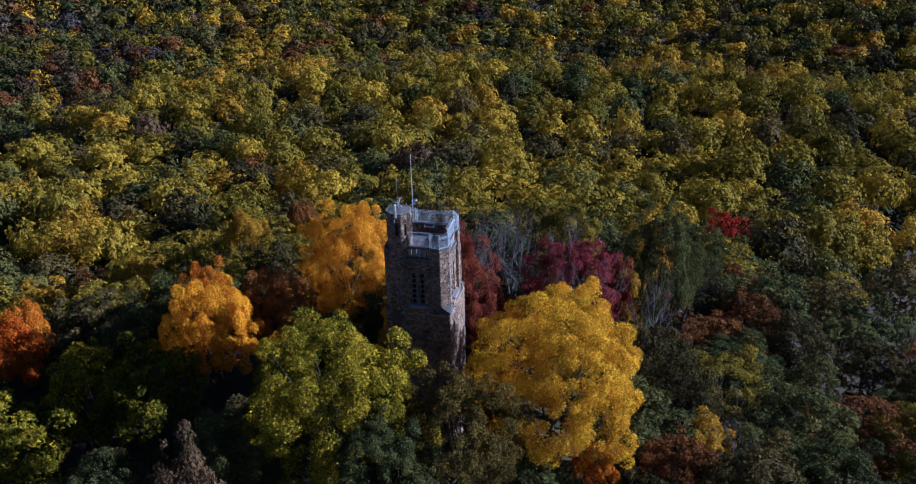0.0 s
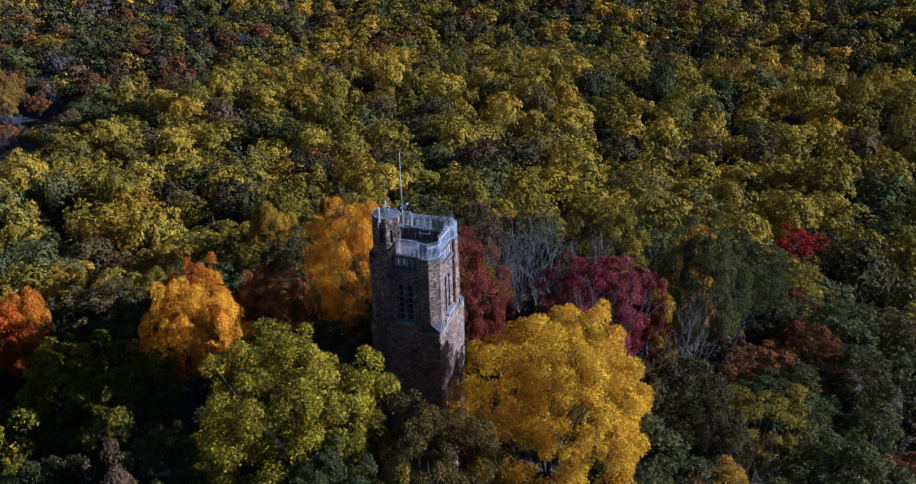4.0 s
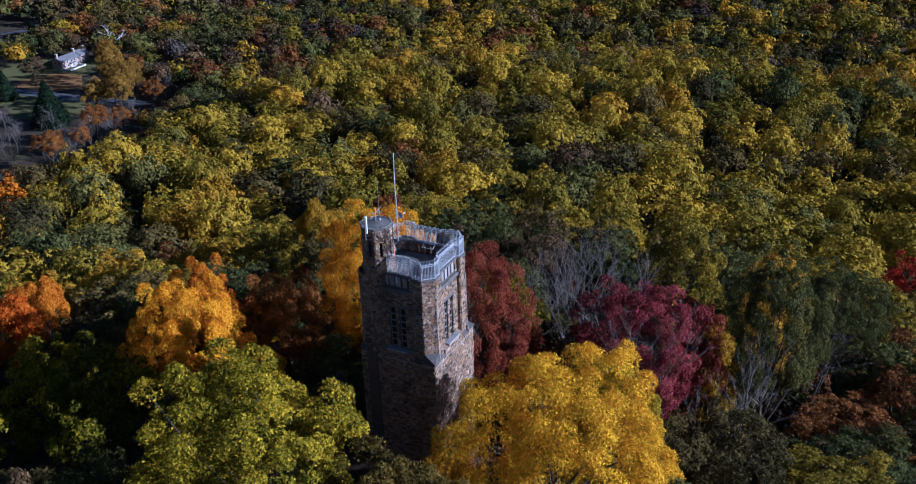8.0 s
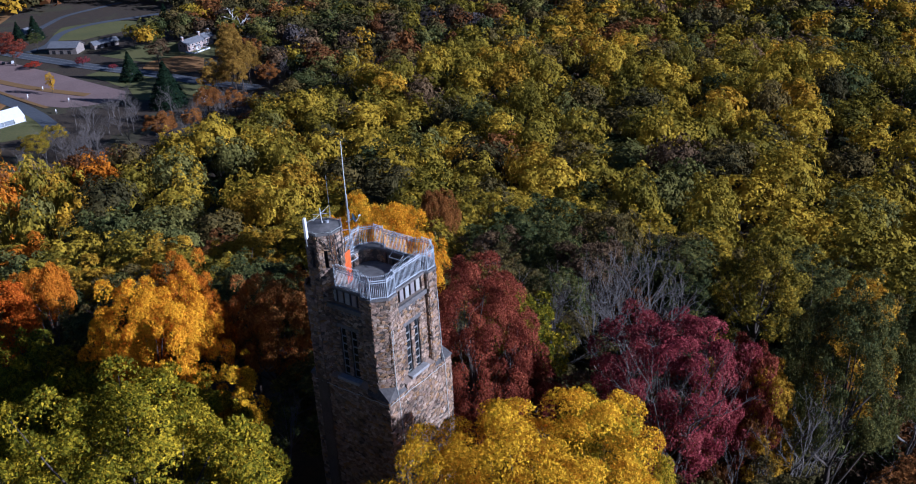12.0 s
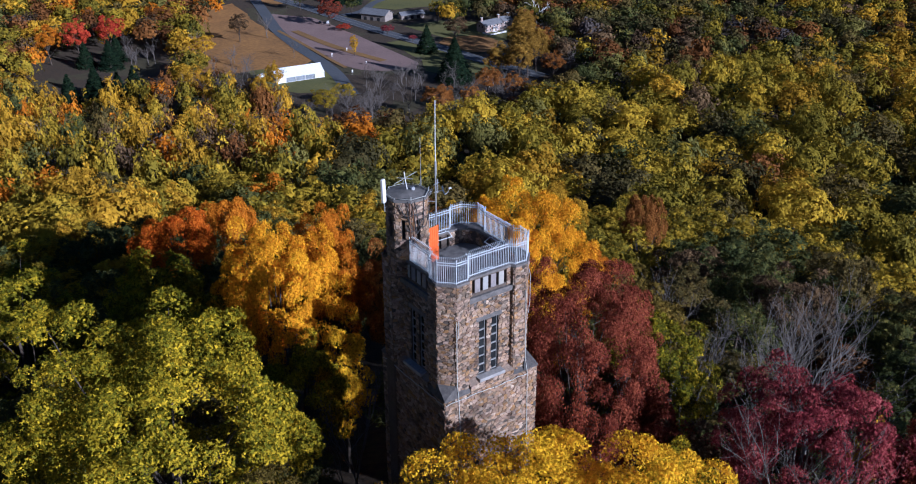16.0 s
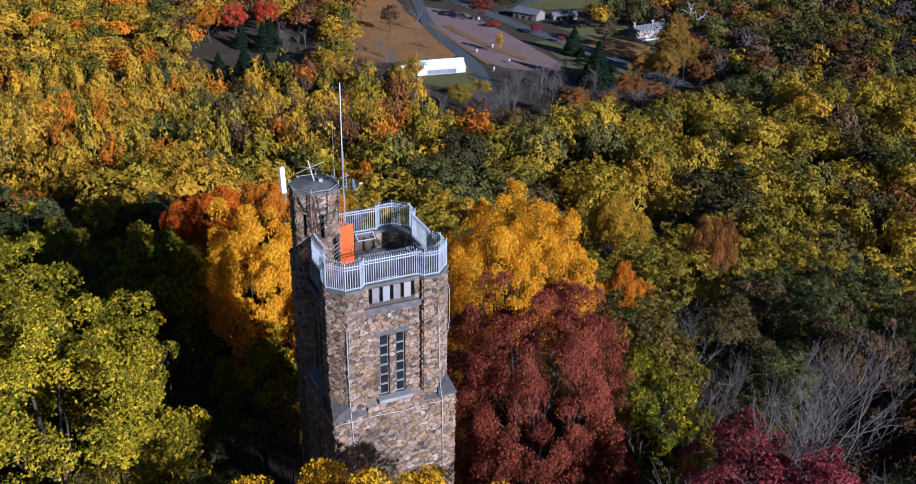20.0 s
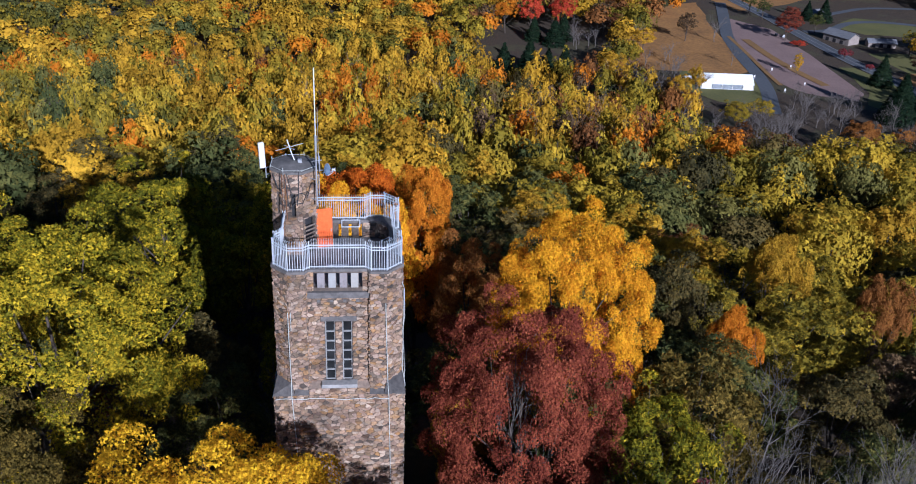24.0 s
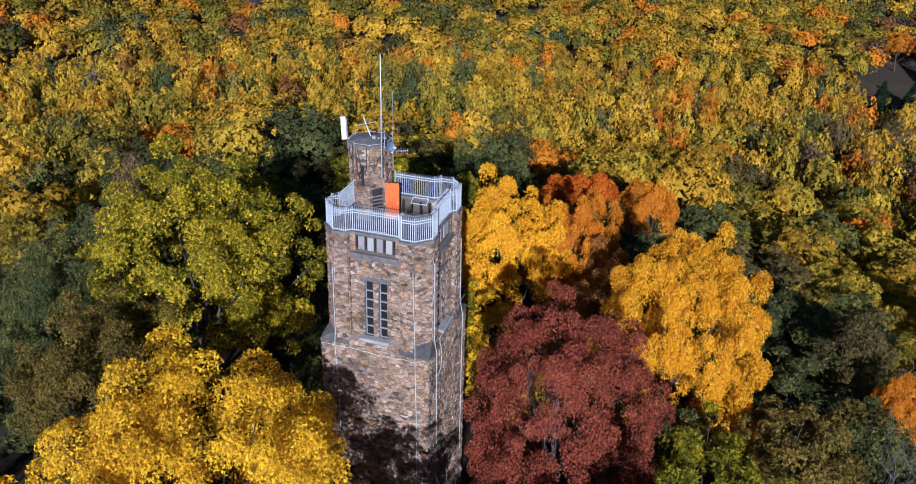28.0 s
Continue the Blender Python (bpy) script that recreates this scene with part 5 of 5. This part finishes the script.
# conifers
def spruce_kit(key, seed, height, radius, leaves, size):
    rng = np.random.default_rng(seed)
    u = rng.random(leaves) ** 0.62
    z = height * (0.06 + 0.94 * (1 - u))
    tier = 0.75 + 0.35 * np.abs(np.sin(z * 1.6 + rng.uniform(0, 0.5, leaves)))
    r = radius * u * tier * rng.uniform(0.75, 1.05, leaves)
    a = rng.uniform(0, 6.283, leaves)
    p = np.stack([r * np.cos(a), r * np.sin(a), z - 0.25 * r], 1)
    v = np.stack([np.cos(a), np.sin(a), np.full(leaves, 0.5)], 1)
    crown = blade_mesh("crown", leaf_blades(rng, p, v, size, 0.5), rng.random(leaves), LEAF["spruce"])
    L = Limbs()
    L.add([Vector((0, 0, -1)), Vector((0, 0, height * 0.95))], [0.35, 0.04], 7)
    KIT[key] = (L.mesh("trunk", BARK), crown)


spruce_kit("spruce0", 5, 20.0, 5.6, 4200, 0.95)
spruce_kit("spruce1", 6, 15.0, 3.9, 2400, 0.85)
for i, (k, x, y, w) in enumerate((("spruce0", 247, 350, 1.36), ("spruce1", 268, 407, 1.28), ("spruce1", 301, 548, 1.2), ("spruce1", 292, 553, 1.0), ("spruce1", 372, 505, 1.0),
                                  ("spruce1", 110, 478, 1.3), ("spruce1", 100, 489, 1.1), ("spruce1", 118, 492, 1.2),
                                  ("spruce1", 83, 408, 1.3), ("spruce1", 95, 416, 1.2), ("spruce1", 73, 420, 1.3), ("spruce1", 106, 427, 1.1), ("spruce1", 88, 430, 1.3))):
    e = new("spruce")
    e.matrix_basis = at(x, y, 50 * i) @ Matrix.Diagonal((w * 1.35, w * 1.35, w * 0.84, 1))
    part("trunk", KIT[k][0], None, e)
    part("crown", KIT[k][1], None, e)
    tagged(e, "dark green conical spruce standing in the valley", "tree", group="spruces")

VALLEY_TREES = [
    ("low0", "brown", 191, 493, 17, 1.1), ("low1", "green", 256, 563, 15, 0.9), ("low2", "green", 261, 551, 13, 0.9), ("low2", "maroon", 255, 498, 16, 1.5), ("low0", "green", 280, 514, 13, 0.8),
    ("mid0", "ochre", 263, 333, 22, 1.3), ("mid1", "ochre", 268, 322, 24, 1.3), ("mid2", "ochre", 280, 331, 27, 1.3), ("mid3", "ochre", 292, 338, 24, 1.2), ("mid0", "ochre", 303, 347, 20, 1.0), ("mid1", "ochre", 286, 346, 26, 1.2), ("mid2", "ochre", 299, 358, 27, 1.2), ("mid3", "ochre", 310, 370, 27, 1.2), ("mid0", "ochre", 318, 382, 24, 1.1), ("mid1", "copper", 328, 392, 20, 1.1), ("mid2", "copper", 308, 352, 20, 1.1),
    ("dome0", "copper", 237, 308, 19, 0.95), ("dome0", "copper", 203, 300, 18, 1.0), ("mid3", "copper", 249, 303, 15, 1.1), ("low0", "copper", 290, 322, 15, 1.1), ("low1", "copper", 222, 302, 13, 0.9),
    ("mid3", "gold", 147, 367, 17, 1.0), ("mid0", "gold", 160, 380, 18, 0.8), ("low0", "gold", 157, 463, 15, 1.3), ("low1", "gold", 124, 400, 18, 1.3), ("low2", "olive", 138, 425, 17, 1.3),
    ("mid1", "olive", 164, 335, 14, 1.2), ("low0", "olive", 180, 345, 12, 1.0), ("slim0", "gold", 230, 424, 13, 0.8), ("low0", "red", 256, 482, 4, 0.9), ("low0", "crimson", 272, 457, 6, 0.8),
    ("low1", "crimson", 275, 433, 4, 0.5), ("low1", "brown", 293, 413, 16, 1.3), ("low0", "olive", 316, 466, 15, 1.0), ("low2", "brown", 353, 462, 15, 1.3), ("low1", "olive", 372, 430, 17, 1.3),
    ("low0", "gold", 140, 300, 14, 1.1), ("low1", "rust", 175, 268, 13, 1.0), ("low2", "olive", 205, 262, 14, 1.2), ("low0", "brown", 160, 290, 12, 1.2), ("low1", "gold", 128, 275, 15, 1.2), ("low2", "rust", 225, 276, 12, 1.1), ("low0", "moss", 190, 280, 11, 1.3),
    ("low0", "red", 100, 500, 24, 1.3), ("low2", "red", 117, 497, 25, 1.4), ("low1", "orange", 86, 505, 22, 1.3), ("low1", "maroon", 276, 540, 11, 1.0), ("low0", "olive", 386, 400, 17, 1.3),
]
for i, (key, col, x, y, h, w) in enumerate(VALLEY_TREES):
    plant(key, col, x, y, ground_z(x, y) + h, w, 61 * i)
rb = random.Random(9)
THICKETS = [(122, 165, 262, 325), (165, 232, 248, 290), (150, 205, 318, 350), (165, 230, 300, 335), (196, 240, 335, 368), (215, 262, 296, 322), (140, 172, 385, 470), (290, 350, 300, 350), (330, 420, 340, 420), (120, 160, 470, 520)]
for i in range(140):
    x0, x1, y0, y1 = THICKETS[i % len(THICKETS)]
    x, y = rb.uniform(x0, x1), rb.uniform(y0, y1)
    plant_bare("fine%d" % (i % 3), x, y, ground_z(x, y) + rb.uniform(9, 16), rb.uniform(0.9, 1.4), rb.uniform(0, 360), "leafless grey-brown tree in the valley bottom")
for i in range(46):
    x, y = rb.uniform(-40, 150), rb.uniform(190, 400)
    plant_bare("fine%d" % (i % 3), x, y, ground_z(x, y) + rb.uniform(15, 19), rb.uniform(0.8, 1.2), rb.uniform(0, 360), "leafless pale grey tree on the wooded north slope")
plant_bare("fine1", 209, 492, ground_z(209, 492) + 17, 1.6, 40, "tall leafless grey tree by the access road")
plant_bare("fine0", 200, 440, ground_z(200, 440) + 13, 1.1, 0, "leafless tree standing in the dry meadow")
plant_bare("white", 357, 418, ground_z(357, 418) + 21, 1.2, 30, "large white-barked leafless sycamore")
plant_bare("white", 246, 322, ground_z(246, 322) + 14, 0.7, 120, "white-barked leafless tree by the creek")

# ---------------- the woods ----------------
rw = random.Random(5)
spots = [(x, y, 7.6 * w if k[:3] in ("big", "hug", "dom") else 4.6 * w) for k, c, x, y, t, w in HEROES]
spots += [(0, 0, 9.0), (0, -8, 6.0), (-8, -6, 5.0), (-9, -14, 5.0)]


def far_from(x, y, gap):
    return all((x - a) ** 2 + (y - b) ** 2 > (gap * 0.55 + r * 0.75) ** 2 for a, b, r in spots)


OPEN_AREAS = [[(140, 400), (150, 345), (185, 312), (240, 285), (275, 320), (262, 345), (205, 365), (160, 400)], [(285, 352), (330, 372), (352, 405), (345, 440), (300, 440), (285, 400)], [(150, 375), (205, 355), (262, 335), (300, 345), (300, 420), (300, 520), (330, 560), (395, 520), (390, 610), (240, 610), (205, 560), (175, 515), (150, 455)],
              [(64, 396), (112, 400), (136, 440), (136, 510), (84, 515), (64, 440)], [(298, 440), (330, 470), (372, 490), (400, 520), (390, 580), (300, 580)], [(285, 380), (320, 385), (320, 440), (285, 440)], [(235, 565), (300, 590), (350, 640), (300, 695), (230, 655)],
              [(195, 345), (300, 300), (300, 350), (262, 345)], [(150, 330), (200, 292), (265, 290), (290, 315), (262, 345), (195, 350), (150, 375)]]


THICKET = [(118, 262), (160, 243), (205, 240), (238, 262), (240, 290), (200, 292), (150, 330), (118, 330)]
OPEN_AREAS.append(THICKET)


def in_valley(x, y):
    """The open meadow, roads and yards round the house and the tent."""
    for poly in OPEN_AREAS:
        hit = False
        for (x0, y0), (x1, y1) in zip(poly, poly[1:] + poly[:1]):
            if (y0 > y) != (y1 > y) and x < x0 + (x1 - x0) * (y - y0) / (y1 - y0):
                hit = not hit
        if hit:
            return True
    return False


def species(x, y):
    """Which colour grows here: gold on the north slope, olive on the ridge, dull in the low wood beyond; darker kinds
    also paint in shade west of the tower and past the north-east crest.
    """
    g = noise.noise(Vector((x / 26.0, y / 26.0, 0.5)))
    ang = math.degrees(math.atan2(y, x))
    d = math.hypot(x, y)
    r = min(0.999, max(0, rw.random() * 0.68 + 0.32 * (0.5 + 1.1 * g)))
    if 62 < ang < 82 and d > 205:
        table = [(0.12, "green"), (0.24, "moss"), (0.40, "olive"), (0.64, "gold"), (0.68, "orange"), (0.78, "rust"), (0.90, "brown"), (9, "grey")]
    elif 66 < ang < 84 and d > 92:
        table = [(0.20, "green"), (0.30, "moss"), (0.60, "olive"), (0.77, "gold"), (0.82, "orange"), (0.89, "rust"), (0.95, "brown"), (9, "grey")]
    elif ang > 92 and 60 < d < 140:
        table = [(0.46, "green"), (0.58, "moss"), (0.84, "olive"), (0.95, "gold"), (9, "orange")]
    elif ang > 104 and d > 110:
        table = [(0.26, "green"), (0.52, "olive"), (0.80, "gold"), (0.92, "orange"), (0.96, "rust"), (9, "grey")]
    elif ang > 66 and d > 92:
        table = [(0.10, "green"), (0.38, "olive"), (0.76, "gold"), (0.90, "orange"), (0.955, "rust"), (0.970, "red"), (9, "brown")]
    # dull species, picked darker still to paint the shaded north-east flank
    elif d > crest_at(x, y) * 0.93 and ang > 36:
        table = [(0.26, "green"), (0.50, "moss"), (0.58, "olive"), (0.63, "gold"), (0.75, "rust"), (0.88, "brown"), (9, "grey")]
    elif d > crest_at(x, y) * 0.97:
        table = [(0.20, "green"), (0.32, "moss"), (0.68, "olive"), (0.80, "gold"), (0.87, "rust"), (0.95, "brown"), (9, "grey")]
    elif d > 70 and 38 < ang < 66 and d < 190:
        table = [(0.16, "green"), (0.24, "moss"), (0.68, "olive"), (0.93, "gold"), (0.97, "rust"), (9, "orange")]
    elif d > 85:
        table = [(0.22, "green"), (0.30, "moss"), (0.84, "olive"), (0.95, "gold"), (0.98, "rust"), (9, "brown")]
    elif y > 22 and x < 30:
        table = [(0.60, "green"), (0.74, "moss"), (0.94, "olive"), (9, "rust")]
    # only dark kinds here: the slope's weaker light is put into leaf colour
    elif x < -18 and y > -8:
        table = [(0.75, "green"), (0.9, "moss"), (9, "brown")]
    elif x > 18 and y > -12:
        table = [(0.52, "green"), (0.68, "moss"), (0.84, "olive"), (0.90, "gold"), (0.96, "rust"), (9, "brown")]
    elif y < -18 or x < -18:
        table = [(0.44, "green"), (0.62, "moss"), (0.74, "rust"), (0.84, "olive"), (0.9, "gold"), (9, "brown")]
    else:
        table = [(0.56, "green"), (0.70, "moss"), (0.86, "olive"), (0.90, "gold"), (0.95, "rust"), (9, "brown")]
    return next(c for lim, c in table if r < lim)


def seen_side(x, y, back=40):
    """The part of the hill that lies before the tower and beyond it."""
    return x * 0.75 + y * 0.66 > -back


near = []
for tries in range(9000):
    x, y = rw.uniform(-85, 105), rw.uniform(-85, 115)
    if math.hypot(x - 5, y - 5) > 92 or not seen_side(x, y, 58):
        continue
    if len(near) < 190 and far_from(x, y, 6.4):
        w = rw.uniform(0.95, 1.4)
        spots.append((x, y, 5.3 * w))
        near.append((x, y, w))
near.sort(key=lambda q: math.hypot(q[0] - 8, q[1] - 8))
for i, (x, y, w) in enumerate(near):
    key = ("mid%d" % (i % 4) if math.hypot(x, y) < 62 else "low%d" % (i % 3)) if rw.random() < 0.88 else "slim%d" % (i % 2)
    col = species(x, y)
    glade = 14 < x < 62 and -40 < y < 8
    if glade and i % 3 == 0:
        continue
    if i % 17 == 11:
        plant_bare("thin%d" % (i % 2), x, y, ground_z(x, y) + rw.uniform(13, 17), w, rw.uniform(0, 360))
        continue
    plant(key, "brown" if col == "grey" else col, x, y, ground_z(x, y) + rw.uniform(14.0, 19.0) * (0.82 if math.hypot(x, y) < 32 or glade else 1.0), w, rw.uniform(0, 360))

# beyond: a grid of trees, each of many leaf clumps, gathered by colour
rng = np.random.default_rng(77)
FAR_KIT = {}
for lod, (lobes, leaves, size, shell, bough, bulge) in {"a": (64, 2300, 0.72, 300, 1.5, 0.19), "d": (44, 1250, 0.90, 220, 1.9, 0.22), "b": (26, 330, 1.35, 90, 3.0, 0.27), "s": (34, 420, 1.30, 80, 2.6, 0.24), "c": (12, 60, 2.6, 30, 5.2, 0.36)}.items():
    FAR_KIT[lod] = []
    for k in range(6):
        tall = (6.2, 8.6, 7.2, 9.8, 6.8, 7.8)[k]
        p, v, tint, c, lr = crown_points(rng, 8.0, tall, lobes, leaves, -0.55 if lod == "s" else -0.12, bulge, 0.03, 0.74, 0.96, 0.8)
        lift = 17.5 - (c[:, 2] + lr).max()
        p[:, 2] += lift
        dome = fib(shell, 0.05, rng)
        dome = dome[dome[:, 2] > -0.1]
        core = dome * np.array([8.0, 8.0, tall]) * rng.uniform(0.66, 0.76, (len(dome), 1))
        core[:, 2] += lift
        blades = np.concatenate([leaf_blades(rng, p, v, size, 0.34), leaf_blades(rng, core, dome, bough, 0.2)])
        # core leaves take only dark tints: the crown's inner shade put into colour
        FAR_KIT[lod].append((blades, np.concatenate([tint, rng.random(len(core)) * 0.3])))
woods = {}
stems = {}
cell = {}


def clear(x, y, gap):
    i, j = int(x // 17), int(y // 17)
    for a in range(i - 1, i + 2):
        for b in range(j - 1, j + 2):
            for px, py in cell.get((a, b), ()):
                if (px - x) ** 2 + (py - y) ** 2 < gap * gap:
                    return False
    return True


def sow(x, y, gap):
    if clear(x, y, gap):
        cell.setdefault((int(x // 17), int(y // 17)), []).append((x, y))
        return True
    return False


for x, y, r in spots:
    cell.setdefault((int(x // 17), int(y // 17)), []).append((x, y))


def lattice(step, reach):
    """A jittered triangular grid of places."""
    k = int(reach / step) + 1
    for j in range(-int(k / 0.87), int(k / 0.87) + 1):
        for i in range(-k, k + 1):
            yield ((i + 0.5 * (j % 2)) * step + rw.uniform(-0.33, 0.33) * step, j * step * 0.87 + rw.uniform(-0.33, 0.33) * step)


places = []
for x, y in lattice(14.8, 430):
    r, way = math.hypot(x, y), math.degrees(math.atan2(y, x))
    if r < 430 and seen_side(x, y, 70) and (r < 120 or -32 < way < 146) and not (r > 165 and way > 63):
        places.append((x, y, 10.8, "a" if r < 185 else "d"))
for x, y in lattice(10.2, 430):
    if 165 < math.hypot(x, y) < 430 and 63 < math.degrees(math.atan2(y, x)) < 146:
        places.append((x, y, 6.8, "s"))
# unseen woods behind the camera, added only for shadows and bounced light
places += [(x, y, 8.0, "c") for x, y in lattice(12.0, 260) if math.hypot(x, y) < 260 and not seen_side(x, y, 70)]
for x, y in lattice(14.0, 620):
    if 430 <= math.hypot(x, y) < 620 and -28 < math.degrees(math.atan2(y, x)) < 142:
        places.append((x, y, 9.0, "b"))
for x, y in lattice(14.5, 950):
    if 620 <= math.hypot(x, y) < 950 and -25 < math.degrees(math.atan2(y, x)) < 130:
        places.append((x, y, 8.5, "c"))
# saplings and shrubs that fill the gaps under the crowns; halved tint paints shade into them
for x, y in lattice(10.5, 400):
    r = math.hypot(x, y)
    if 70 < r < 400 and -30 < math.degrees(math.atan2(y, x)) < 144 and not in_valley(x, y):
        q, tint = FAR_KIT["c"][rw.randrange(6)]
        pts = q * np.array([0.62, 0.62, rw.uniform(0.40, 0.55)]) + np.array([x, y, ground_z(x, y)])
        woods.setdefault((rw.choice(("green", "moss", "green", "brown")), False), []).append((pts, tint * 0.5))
# glade shrubs over the lit ground, tint halved to colour in the shade there
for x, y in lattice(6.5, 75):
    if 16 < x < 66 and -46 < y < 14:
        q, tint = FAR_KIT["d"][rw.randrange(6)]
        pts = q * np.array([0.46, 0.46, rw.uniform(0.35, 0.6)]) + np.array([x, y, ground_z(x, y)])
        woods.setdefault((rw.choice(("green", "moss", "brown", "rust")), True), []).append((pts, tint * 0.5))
for x, y, gap, lod in places:
    if in_valley(x, y) or not sow(x, y, gap):
        continue
    col = species(x, y)
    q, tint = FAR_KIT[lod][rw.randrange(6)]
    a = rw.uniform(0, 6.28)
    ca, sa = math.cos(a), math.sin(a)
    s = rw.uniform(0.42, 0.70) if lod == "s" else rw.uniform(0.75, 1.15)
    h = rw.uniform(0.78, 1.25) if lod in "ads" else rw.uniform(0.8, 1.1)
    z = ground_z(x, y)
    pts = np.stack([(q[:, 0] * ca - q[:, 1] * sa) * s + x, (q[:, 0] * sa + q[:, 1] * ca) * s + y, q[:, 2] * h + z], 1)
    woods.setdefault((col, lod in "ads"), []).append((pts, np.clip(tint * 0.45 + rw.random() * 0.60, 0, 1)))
    if lod in "ads":
        stems.setdefault("all", []).append((x, y, z, h))
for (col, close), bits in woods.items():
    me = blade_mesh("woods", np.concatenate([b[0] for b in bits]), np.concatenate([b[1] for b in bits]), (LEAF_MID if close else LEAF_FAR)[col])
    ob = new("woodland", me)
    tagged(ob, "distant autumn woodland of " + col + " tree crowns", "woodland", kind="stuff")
sv, sf = [], []
for x, y, z, h in stems["all"]:
    o = len(sv)
    for zz, r in ((z - 1, 0.25), (z + 12 * h, 0.10)):
        for k in range(4):
            sv.append((x + r * math.cos(k * 1.571), y + r * math.sin(k * 1.571), zz))
    sf += [(o + k, o + (k + 1) % 4, o + 4 + (k + 1) % 4, o + 4 + k) for k in range(4)]
tagged(new("tree_trunks", mesh_from("tree_trunks", sv, sf, BARK)), "slender dark trunks of the distant woodland", "tree trunks", kind="stuff")
